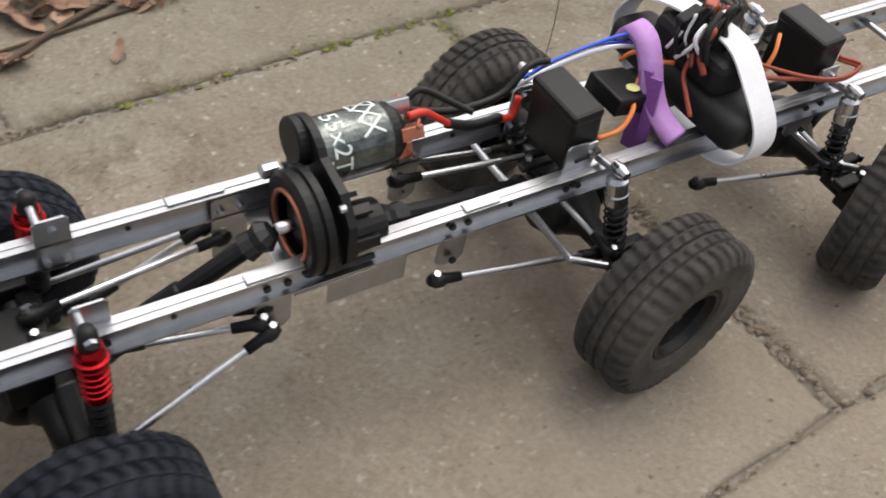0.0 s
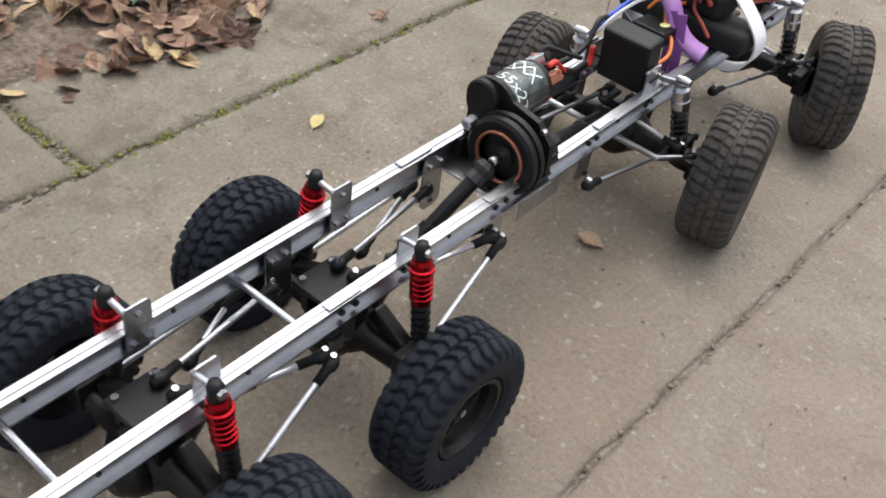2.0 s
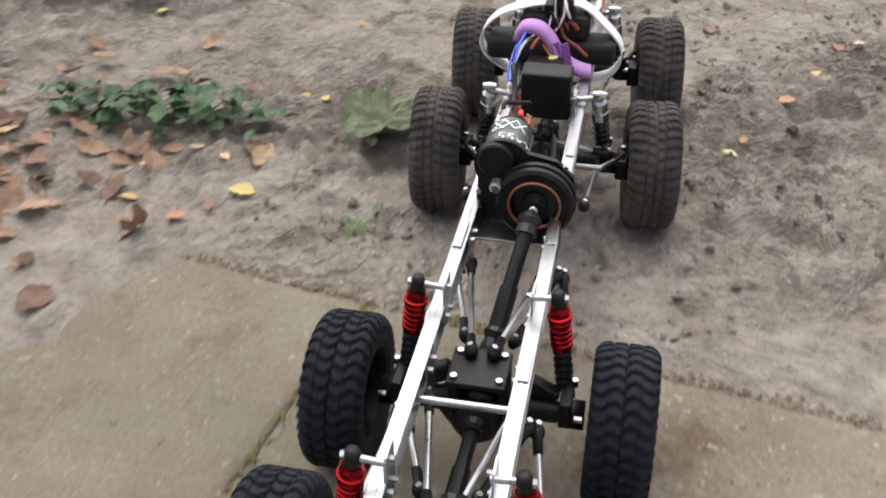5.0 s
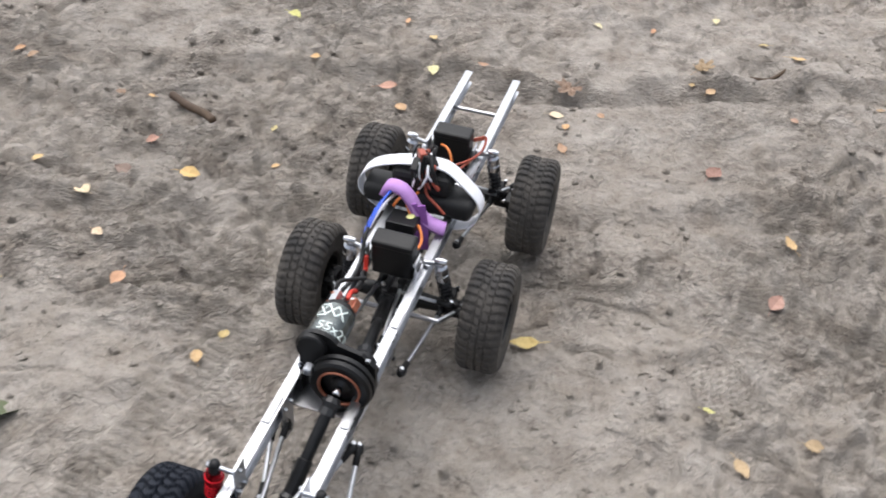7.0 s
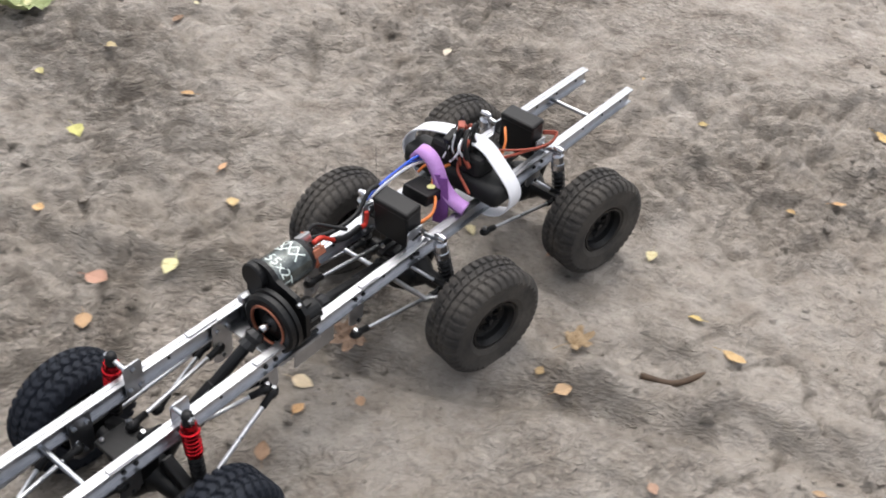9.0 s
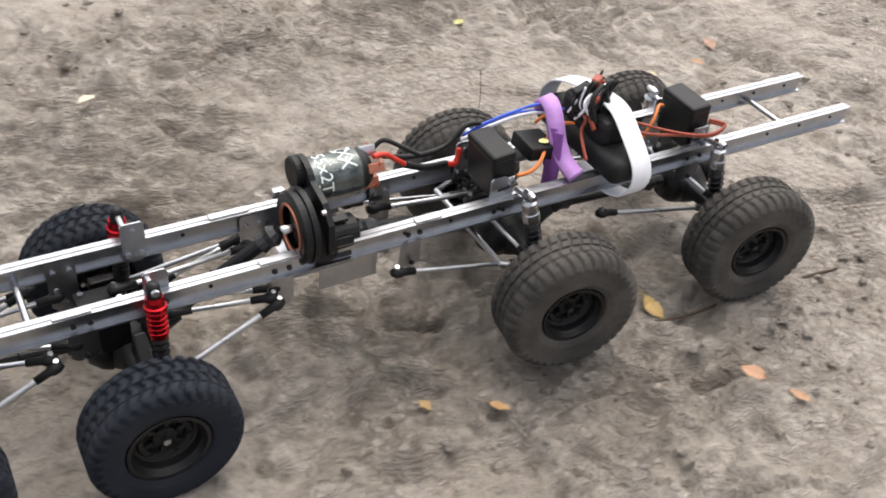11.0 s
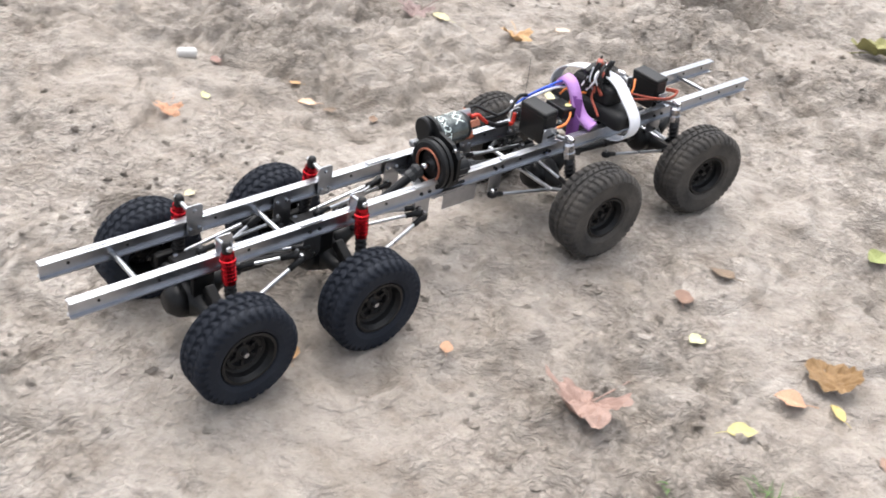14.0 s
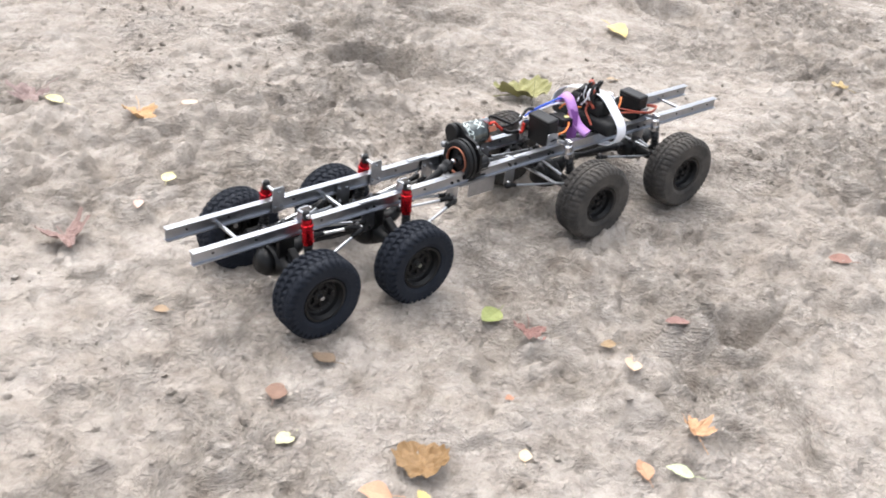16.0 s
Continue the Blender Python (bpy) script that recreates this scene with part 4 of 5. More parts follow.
# brushed motor with its pale printed letters wrapped round the can
def motor():
    x0, z0, r = -0.0110, 0.1455, 0.0170
    mo = new("electric_motor")
    mo.parent = truck
    tagged(mo, "dark brushed motor with pale printing and bare copper tabs")
    c = Matrix.Translation((x0, 0, z0)) @ Matrix.Rotation(radians(90), 4, "Z")
    part("can", lathe([(0.1885, 0.0), (0.1885, 0.0155), (0.1895, r), (0.2270, r), (0.2282, 0.0162), (0.2285, 0.0)], c, 40), MOTOR, mo, "dark motor can with grey-green sky sheen mottled into its colour", smooth=False)
    part("end_bell", lathe([(0.2285, 0.0158), (0.2330, 0.0152), (0.2370, 0.0120), (0.2370, 0.0060), (0.2395, 0.0050), (0.2395, 0.0)], c, 32), BLACK, mo, "black end bell")
    for a in (0.5, 2.0, 3.4, 5.0):
        part("tab", box((0.0085, 0.0130, 0.0070), (x0 + 0.0120 * math.cos(a), 0.2385, z0 + 0.0120 * math.sin(a)), 0.0006, Matrix.Rotation(-a, 4, "Y")), COPPER if a != 2.0 else STEEL, mo, "copper brush holder")
        part("brush_spring", wire([(x0 + 0.0145 * math.cos(a), 0.2430, z0 + 0.0145 * math.sin(a)), (x0 + 0.0170 * math.cos(a + 0.2), 0.2410, z0 + 0.0170 * math.sin(a + 0.2)), (x0 + 0.0150 * math.cos(a + 0.4), 0.2440, z0 + 0.0150 * math.sin(a + 0.4))], 0.0008, 5), COPPER, mo)

    def wrapped(bm, start, y0):
        """Lays flat print round the can: its x runs down the side, its y along the can."""
        for v in bm.verts:
            a = start - v.co.x / r
            v.co = Vector((x0 + (r + 0.0003) * math.cos(a), y0 + v.co.y, z0 + (r + 0.0003) * math.sin(a)))
        return bm

    font = bpy.data.curves.new("print", "FONT")
    font.body, font.size = "55x2T", 0.0135
    font.resolution_u = 3
    tmp = bpy.data.objects.new("print", font)
    scene.collection.objects.link(tmp)
    bpy.context.view_layer.update()
    me = bpy.data.meshes.new_from_object(tmp.evaluated_get(bpy.context.evaluated_depsgraph_get()))
    bpy.data.objects.remove(tmp)
    bm = bmesh.new()
    bm.from_mesh(me)
    bmesh.ops.subdivide_edges(bm, edges=[e for e in bm.edges if e.calc_length() > 0.003], cuts=2)
    part("lettering", wrapped(bm, radians(112), 0.1940), PALE, mo, "pale printed letters")

    def bar(ax, ay, bx, by, w):
        d = Vector((bx - ax, by - ay))
        n = Vector((-d.y, d.x)).normalized() * w / 2
        bm = bmesh.new()
        k = 6
        rows = [[bm.verts.new((ax + d.x * i / k + s * n.x, ay + d.y * i / k + s * n.y, 0)) for s in (-1, 1)] for i in range(k + 1)]
        for p, q in zip(rows, rows[1:]):
            bm.faces.new((p[0], q[0], q[1], p[1]))
        return bm

    for k in range(3):
        for lo, hi in ((0.0, 0.012), (0.012, 0.0)):
            part("emblem", wrapped(bar(k * 0.0085, lo, (k + 1) * 0.0085, hi, 0.0013), radians(132), 0.2115), PALE, mo, "pale lattice emblem")
    for v in (-0.0006, 0.0126):
        part("emblem", wrapped(bar(0.0, v, 0.0095, v, 0.0013), radians(132), 0.2115), PALE, mo, "pale lattice emblem")
    for k in range(2):
        part("mark", wrapped(bar(0.0, k * 0.004, 0.005, k * 0.004, 0.0012), radians(20), 0.1880), PALE, mo)
    return mo


motor()


def servo(x, y, z, lean, name_label):
    s = new("servo")
    s.parent = truck
    tagged(s, name_label)
    m = Matrix.Translation((x, y, z)) @ Matrix.Rotation(lean, 4, "X")
    part("case", box((0.0410, 0.0205, 0.0420), bevel=0.0022, turn=m @ Matrix.Translation((0, 0, -0.004))), BLACK, s, "matt black servo case")
    part("lid", box((0.0418, 0.0215, 0.0075), bevel=0.0025, turn=m @ Matrix.Translation((0, 0, 0.0140))), BLACK, s)
    for sx in (-1, 1):
        part("ear", box((0.0080, 0.0180, 0.0025), bevel=0.0005, turn=m @ Matrix.Translation((sx * 0.0225, 0, -0.010))), BLACK, s)
        part("mount", box((0.0016, 0.0160, 0.0240), (sx * 0.0262, y, 0.120), 0.0003), ALUMINIUM, s, "aluminium servo tab")
        for dz in (0.112, 0.126):
            bolt(s, (sx * 0.0268, y + 0.003, dz), (sx, 0, 0), 0.0020, 0.0030, CHROME)
    part("horn", box((0.0060, 0.0240, 0.0040), (x - 0.004, y - 0.006, 0.0960), 0.001), DARK_STEEL, s, "dark steering horn")
    return s


servo(0.0030, 0.3400, 0.1345, radians(6), "black steering servo upright between the rails")
servo(0.0015, 0.5400, 0.1320, radians(4), "black steering servo upright between the front axle mounts")
link((-0.004, 0.330, 0.094), (0.058, A3 - 0.014, 0.068), 0.0018)
link((-0.004, 0.525, 0.094), (0.058, A4 - 0.012, 0.068), 0.0018)

# battery, receiver, strap and wiring behind the front axle
part("battery", box((0.1170, 0.0340, 0.0220), (-0.0045, 0.4420, 0.1280), 0.0060), MATT, truck, "black shrink-wrapped battery pack across the rails", smooth=True)
part("controller", box((0.0620, 0.0320, 0.0240), (-0.002, 0.4440, 0.1500), 0.006), MATT, truck, "black speed controller on the battery")
rec = part("receiver", box((0.0300, 0.0270, 0.0120), (-0.0040, 0.3860, 0.1330), 0.0012, Matrix.Rotation(radians(-8), 4, "X")), BLACK, truck, "black receiver box with a yellow dot")
part("sticker", lathe([(0.0, 0.0), (0.0, 0.0042), (0.0004, 0.0042), (0.0004, 0.0)], Matrix.Translation((0.0020, 0.3900, 0.1392)) @ Matrix.Rotation(radians(-90), 4, "Y") @ Matrix.Rotation(radians(-8), 4, "Y"), 16), worn("yellow_sticker", (0.6, 0.6, 0.2), (0.75, 0.73, 0.35), 0.6), rec, "round yellow sticker")
strap_line = [(-0.020, 0.444, 0.0985), (-0.046, 0.444, 0.1040), (-0.0670, 0.444, 0.1200), (-0.0685, 0.443, 0.1380), (-0.0540, 0.442, 0.1560), (-0.0270, 0.442, 0.1670), (0.0000, 0.443, 0.1705),
              (0.0220, 0.445, 0.1680), (0.0400, 0.447, 0.1530), (0.0560, 0.449, 0.1350), (0.0595, 0.449, 0.1200), (0.0530, 0.447, 0.1060), (0.0400, 0.444, 0.1000), (0.0200, 0.442, 0.0985), (-0.010, 0.442, 0.0980)]
part("strap", ribbon(strap_line, (0, 1, 0), 0.0185, 0.0014), WHITE, truck, "white hook-and-loop strap round the battery")
part("foam_strip", ribbon([(-0.0330, 0.4090, 0.1480), (-0.0260, 0.4060, 0.1590), (-0.0130, 0.4040, 0.1600), (-0.0020, 0.4020, 0.1510), (0.0060, 0.4010, 0.1390), (0.0160, 0.4010, 0.1290), (0.0280, 0.4020, 0.1240), (0.0345, 0.4030, 0.1225)], (0.1, 1, 0.35), 0.0135, 0.0055), LILAC, truck, "lilac foam strip curling over the wiring", smooth=True)
for dx in (0.0, 0.0085):
    part("tape", ribbon([(0.0020 + dx, 0.3970, 0.1500), (0.0070 + dx, 0.3950, 0.1250), (0.0085 + dx, 0.3940, 0.0985)], (1, 0.35, 0), 0.0075, 0.0022), PURPLE, truck, "dark purple tape hanging between the rails")
w = (
    ("motor_wire", RED_WIRE, 0.0021, [(-0.006, 0.2400, 0.1570), (-0.007, 0.2500, 0.1560), (-0.009, 0.2610, 0.1470), (-0.010, 0.2720, 0.1380)], "red motor lead"),
    ("motor_wire", BLACK, 0.0019, [(-0.020, 0.2470, 0.1550), (-0.020, 0.2560, 0.1590), (-0.012, 0.2700, 0.1530), (-0.004, 0.2800, 0.1490)], "black motor lead"),
    ("sleeve", BLACK, 0.0030, [(-0.010, 0.2690, 0.1400), (-0.013, 0.2890, 0.1300), (-0.0170, 0.3110, 0.1255)], "black heat-shrink sleeve"),
    ("motor_wire", RED_WIRE, 0.0024, [(-0.0168, 0.3090, 0.1258), (-0.0190, 0.3200, 0.1215), (-0.0200, 0.3235, 0.1260), (-0.0205, 0.3245, 0.1340)], "red lead bent up at the servo"),
    ("motor_wire", BLACK, 0.0022, [(-0.022, 0.2480, 0.1460), (-0.020, 0.2800, 0.1380), (-0.020, 0.3100, 0.1400), (-0.024, 0.3300, 0.1520), (-0.026, 0.3450, 0.1500)], "black motor lead"),
    ("blue_wire", BLUE_WIRE, 0.0012, [(-0.026, 0.3300, 0.1420), (-0.027, 0.3500, 0.1480), (-0.026, 0.3800, 0.1540), (-0.022, 0.4000, 0.1580), (-0.016, 0.4200, 0.1520)], "blue wire"),
    ("blue_wire", BLUE_WIRE, 0.0010, [(-0.029, 0.3350, 0.1390), (-0.031, 0.3550, 0.1440), (-0.030, 0.3850, 0.1490), (-0.026, 0.4150, 0.1460)], "blue wire"),
    ("white_wire", WHITE, 0.0014, [(-0.028, 0.3300, 0.1370), (-0.028, 0.3600, 0.1440), (-0.024, 0.3900, 0.1500), (-0.018, 0.4150, 0.1480)], "white wire"),
    ("servo_lead", ORANGE_WIRE, 0.0016, [(0.018, 0.3560, 0.1240), (0.020, 0.3700, 0.1280), (0.014, 0.3820, 0.1340), (0.004, 0.3900, 0.1360), (-0.008, 0.4050, 0.1440)], "orange servo lead"),
    ("servo_lead", ORANGE_WIRE, 0.0014, [(-0.018, 0.3940, 0.1440), (-0.012, 0.3980, 0.1530), (-0.004, 0.4060, 0.1500), (0.000, 0.4200, 0.1480)], "orange servo lead"),
    ("servo_lead", BROWN_WIRE, 0.0015, [(0.022, 0.5500, 0.1330), (0.033, 0.5580, 0.1320), (0.034, 0.5440, 0.1270), (0.028, 0.5150, 0.1310), (0.018, 0.4800, 0.1350), (0.004, 0.4560, 0.1460)], "brown and red servo lead"),
    ("servo_lead", BROWN_WIRE, 0.0012, [(0.022, 0.5500, 0.1350), (0.0335, 0.5590, 0.1345), (0.0345, 0.5440, 0.1290), (0.029, 0.5150, 0.1330), (0.012, 0.4800, 0.1410), (0.002, 0.4560, 0.1500)], "red servo lead"),
    ("servo_lead", ORANGE_WIRE, 0.0014, [(-0.006, 0.5200, 0.1400), (0.004, 0.5050, 0.1480), (0.012, 0.4950, 0.1420), (0.016, 0.4820, 0.1240)], "orange servo lead"),
    ("servo_lead", BROWN_WIRE, 0.0015, [(0.030, 0.4140, 0.1320), (0.020, 0.4160, 0.1400), (0.008, 0.4220, 0.1460), (0.004, 0.4300, 0.1560)], "brown lead"),
)
for name, material, radius, pts, label in w:
    part(name, wire(pts, radius), material, truck, label, smooth=True)
rnd = random.Random(5)
for k in range(24):
    a = rnd.uniform(0, 6.28)
    x, y = 0.001 + rnd.uniform(-0.010, 0.012), 0.4330 + rnd.uniform(-0.012, 0.012)
    top = rnd.uniform(0.172, 0.187)
    pts = [(x + 0.008 * math.cos(a), y + 0.006 * math.sin(a), 0.152), (x, y, (0.152 + top) / 2), (x + 0.003 * math.cos(a + 1), y + 0.004, top), (x - 0.004 * math.cos(a), y + 0.009 * math.sin(a + 2), top - 0.006), (x - 0.010 * math.cos(a), y - 0.008 * math.sin(a), 0.156)]
    part("lead", wire(pts, rnd.choice((0.0010, 0.0013, 0.0021))), rnd.choice((BLACK, BLACK, MATT, MATT, BROWN_WIRE, BROWN_WIRE, BROWN_WIRE, WHITE)), truck, smooth=True)
part("plug", box((0.008, 0.016, 0.016), (-0.006, 0.428, 0.171), 0.0015, Matrix.Rotation(0.4, 4, "X")), BLACK, truck, "black battery plug")
part("plug", box((0.009, 0.014, 0.018), (0.006, 0.434, 0.172), 0.0015, Matrix.Rotation(-0.3, 4, "Y")), BLACK, truck, "black battery plug")
part("plug", box((0.007, 0.012, 0.010), (-0.003, 0.437, 0.181), 0.0015, Matrix.Rotation(0.6, 4, "Z")), BROWN_WIRE, truck, "dark red plug")
part("antenna", wire([(-0.024, 0.340, 0.150), (-0.0262, 0.342, 0.176), (-0.0240, 0.338, 0.200)], 0.00022, 5), BLACK, truck, "thin black antenna wire", smooth=True)



# ---------------------------------------------------------------- fallen leaves
def leaf_mesh(kind, seed):
    """A thin curled leaf of unit length with a stalk."""
    rnd = random.Random(seed)
    wide = 0.38 if kind == "birch" else 0.27
    half = [(wide * math.sin(math.pi * t) ** 0.8 * (1.0 - 0.35 * t) * (1 + 0.06 * (k % 2)), -0.42 + 0.92 * t) for k, t in enumerate(np.linspace(0, 1, 9))]
    rim = half + [(-x, y) for x, y in half[-2:0:-1]]
    bm = bmesh.new()
    bend, roll, twist = rnd.uniform(-0.5, 0.6), rnd.uniform(0.1, 0.9), rnd.uniform(-0.5, 0.5)
    if kind == "folded":
        roll += 1.6
    lift = lambda x, y: 0.5 * bend * y * y + roll * x * x + twist * x * y + 0.03 * rnd.uniform(-1, 1)
    spine = [bm.verts.new((0, y, lift(0, y))) for y in np.linspace(-0.38, 0.44, 5)]
    outer = [bm.verts.new((x, y, lift(x, y) + (0.0 if abs(x) < 0.01 else 0.02))) for x, y in rim]
    near = lambda v: min(range(5), key=lambda k: abs(spine[k].co.y - v.co.y))
    for p, q in zip(outer, outer[1:] + outer[:1]):
        i, j = near(p), near(q)
        bm.faces.new((p, q, spine[i]))
        if i != j:
            for k in range(min(i, j), max(i, j)):
                lo, hi = (spine[k], spine[k + 1])
                bm.faces.new((q, hi if j > i else hi, lo))
    stalk = wire([(0, -0.38, 0.0), (0.02, -0.55, 0.03), (0.06, -0.75, 0.01)], 0.012, 4, bm, 3)
    bmesh.ops.recalc_face_normals(bm, faces=bm.faces[:])
    me = bpy.data.meshes.new("leaf")
    bm.to_mesh(me)
    bm.free()
    me.materials.append(LEAF)
    low = min(v.co.z for v in me.vertices)
    for v in me.vertices:
        v.co.z -= low
    return me


def lobed_leaf(seed, broad=False):
    """A dry crumpled leaf of unit length with five toothed lobes, or a broad one with a wavy edge."""
    rnd = random.Random(seed)
    bm = bmesh.new()
    around, rings = 56, 6
    fold, curl, lean = rnd.uniform(0.3, 1.1), rnd.uniform(0.5, 1.4), rnd.uniform(0, 6.28)

    def reach(a):
        off = (a + math.pi) % (2 * math.pi) - math.pi
        if broad:
            return 0.46 * (1 - 0.10 * math.cos(off) + 0.05 * math.cos(2 * off)) * (1 + 0.05 * math.sin(11 * off + seed))
        tip = max(math.exp(-((abs(off) - c) / w) ** 2) * l for c, w, l in ((0.0, 0.36, 0.46), (0.98, 0.36, 0.42), (1.90, 0.42, 0.32)))
        return (0.24 + tip * 0.72) * (1 + 0.07 * math.sin(19 * off + seed)) * (0.55 if abs(off) > 2.7 else 1)

    grid = []
    for r in range(rings + 1):
        ring = []
        for k in range(around):
            a = 2 * math.pi * k / around
            d = reach(a) * r / rings
            x, y = d * math.sin(a), d * math.cos(a)
            bend = x * math.cos(lean) + y * math.sin(lean)
            z = curl * bend * bend + fold * abs(x) * 0.35 + 0.10 * noise.noise(Vector((x * 5, y * 5, seed))) + 0.05 * noise.noise(Vector((x * 13, y * 13, seed + 5)))
            ring.append(bm.verts.new((x, y, z)))
            if r == 0:
                ring = ring * around
                break
        grid.append(ring)
    for p, q in zip(grid, grid[1:]):
        for k in range(around):
            j = (k + 1) % around
            bm.faces.new((p[k], q[k], q[j]) if p[k] is p[j] else (p[k], q[k], q[j], p[j]))
    wire([(0, -0.05, 0.02), (0.02, -0.45, 0.05), (0.10, -0.85, 0.03)], 0.011, 5, bm, 4)
    me = bpy.data.meshes.new("leaf")
    bm.to_mesh(me)
    bm.free()
    me.materials.append(LEAF)
    low = min(v.co.z for v in me.vertices)
    for v in me.vertices:
        v.co.z -= low
    return me


LEAVES = (
    ("y", [(-0.803, 2.516, 0.019), (-0.857, 2.191, 0.021), (-0.572, 1.931, 0.015), (-0.632, 1.78, 0.017), (-0.543, 1.731, 0.029), (-0.203, 2.588, 0.033), (-0.094, 2.223, 0.018), (-0.909, 2.069, 0.019), (-0.684, 2.756, 0.029), (-0.731, 3.205, 0.028), (-0.501, 3.225, 0.02), (-0.558, 3.27, 0.015), (-0.627, 2.893, 0.014), (-0.523, 2.465, 0.019), (-0.877, 2.716, 0.017), (-0.818, 2.903, 0.013), (-0.598, 2.83, 0.013), (0.005, 3.361, 0.017), (-0.008, 2.555, 0.014), (-0.876, 3.273, 0.016), (-0.64, 3.075, 0.016), (-0.24, 3.776, 0.011), (0.073, 3.869, 0.03), (-0.409, 4.106, 0.017), (0.08, 4.007, 0.015), (0.822, 4.457, 0.032), (0.919, 4.524, 0.027), (1.269, 6.002, 0.069), (-0.221, 0.752, 0.024), (-0.47, 0.742, 0.017)]),
    ("y", [(-0.467, 0.803, 0.015), (-0.515, 0.822, 0.029)]),
    ("t", [(-0.664, 2.549, 0.024), (-0.609, 1.945, 0.017), (-0.111, 2.131, 0.021), (-0.636, 1.678, 0.023), (-0.512, 2.505, 0.017), (-0.477, 2.989, 0.024), (-0.248, 3.032, 0.016), (-0.17, 3.378, 0.017), (0.062, 2.853, 0.026), (0.03, 2.501, 0.029), (0.057, 3.33, 0.028), (-0.856, 3.374, 0.021), (-0.134, 3.734, 0.012), (0.068, 3.673, 0.019), (-0.063, 3.198, 0.02), (0.043, 4.778, 0.039), (0.155, 4.951, 0.02), (0.423, 5.255, 0.057), (0.523, 4.443, 0.02), (0.214, 4.445, 0.04), (0.872, 4.524, 0.036), (1.229, 5.701, 0.029), (1.15, 4.606, 0.031), (1.713, 5.795, 0.038), (1.213, 4.667, 0.039)]),
    ("o", [(-0.649, 2.15, 0.02), (-0.74, 1.88, 0.015), (-0.662, 1.775, 0.024), (-0.569, 1.664, 0.021), (-0.081, 2.307, 0.018), (-0.136, 2.041, 0.013), (-1.066, 2.954, 0.019), (-1.023, 2.927, 0.02), (-0.761, 2.804, 0.019), (-0.403, 3.16, 0.021), (-0.242, 2.976, 0.02), (0.051, 2.75, 0.027), (0.096, 2.548, 0.021), (-0.514, 3.039, 0.03), (-0.091, 3.203, 0.013), (-0.691, 3.352, 0.02), (-0.206, 3.07, 0.014), (0.023, 3.637, 0.012), (0.179, 3.225, 0.011), (0.057, 3.134, 0.013), (0.291, 4.068, 0.019), (0.184, 3.852, 0.023), (0.223, 3.86, 0.019), (0.305, 4.413, 0.032), (0.381, 4.383, 0.025), (0.426, 4.052, 0.033), (0.451, 4.029, 0.027), (-0.181, 4.334, 0.025), (-0.169, 4.294, 0.02), (0.347, 4.379, 0.015)]),
    ("o", [(0.596, 4.758, 0.019), (0.958, 4.459, 0.019), (1.133, 4.82, 0.021), (1.008, 4.7, 0.014), (0.029, 0.826, 0.026), (0.06, 0.406, 0.018)]),
    ("p", [(-0.477, 1.865, 0.017), (-0.595, 1.775, 0.017), (-0.063, 2.349, 0.017), (-0.141, 1.997, 0.018), (-0.722, 2.604, 0.018), (-1.097, 2.487, 0.023), (-0.659, 1.741, 0.026), (-0.788, 2.677, 0.028), (-0.46, 3.089, 0.024), (-0.268, 3.061, 0.023), (-0.258, 3.343, 0.019), (-0.075, 3.431, 0.018), (-0.478, 3.634, 0.024), (-1.019, 3.364, 0.036), (-0.845, 3.53, 0.014), (0.26, 4.027, 0.025), (0.47, 4.093, 0.021), (0.431, 4.021, 0.016), (0.19, 4.912, 0.032), (-0.18, 4.209, 0.019), (0.771, 4.585, 0.027), (0.295, 5.247, 0.032), (1.02, 4.592, 0.02), (0.164, 4.6, 0.016), (0.065, 4.842, 0.019), (0.494, 5.288, 0.035), (1.152, 4.761, 0.031), (1.189, 4.605, 0.032), (0.509, 4.963, 0.019), (0.518, 5.077, 0.031)]),
    ("p", [(-0.1, 1.01, 0.02)]),
    ("b", [(-0.239, 2.312, 0.027), (-0.691, 1.75, 0.043), (-0.558, 1.698, 0.019), (-0.756, 1.85, 0.021), (-0.875, 2.913, 0.02), (-0.766, 2.737, 0.027), (-0.04, 2.984, 0.031), (-0.263, 3.131, 0.042), (-0.847, 3.493, 0.021), (0.226, 4.908, 0.023), (0.292, 4.905, 0.026), (0.75, 4.648, 0.035), (1.029, 4.812, 0.045), (0.028, 4.952, 0.031), (0.793, 4.717, 0.034), (1.221, 4.857, 0.032), (1.5, 5.079, 0.035)]),
    ("g", [(0.521, 4.172, 0.032), (0.987, 4.857, 0.041), (1.05, 5.56, 0.103)]),
    ("w", [(-0.519, 0.769, 0.042)]),
)
TINTS = {"y": ((0.63, 0.50, 0.21), "yellow birch leaf lying on the soil"), "p": ((0.68, 0.61, 0.40), "pale yellow leaf lying on the soil"), "o": ((0.45, 0.285, 0.175), "orange-brown leaf lying on the soil"),
         "t": ((0.55, 0.36, 0.20), "tan dry leaf lying on the soil"), "b": ((0.27, 0.175, 0.12), "dark brown curled leaf lying on the soil"), "g": ((0.32, 0.33, 0.13), "yellow-green leaf lying on the soil"),
         "w": ((0.85, 0.80, 0.66), "cream white leaf on the leaf litter")}
leaf_rnd = random.Random(11)
SHAPES = [leaf_mesh("birch", k) for k in range(6)] + [leaf_mesh("slim", k + 20) for k in range(3)]
MAPLES = [lobed_leaf(k + 40) for k in range(4)]
BROAD, FOLDED = lobed_leaf(61, True), leaf_mesh("folded", 33)


def surface(x, y):
    u, v = slab_frame(x, y)
    h = float(ground_height(x, y))
    return max(0.001, h) if paved(u, v) else h


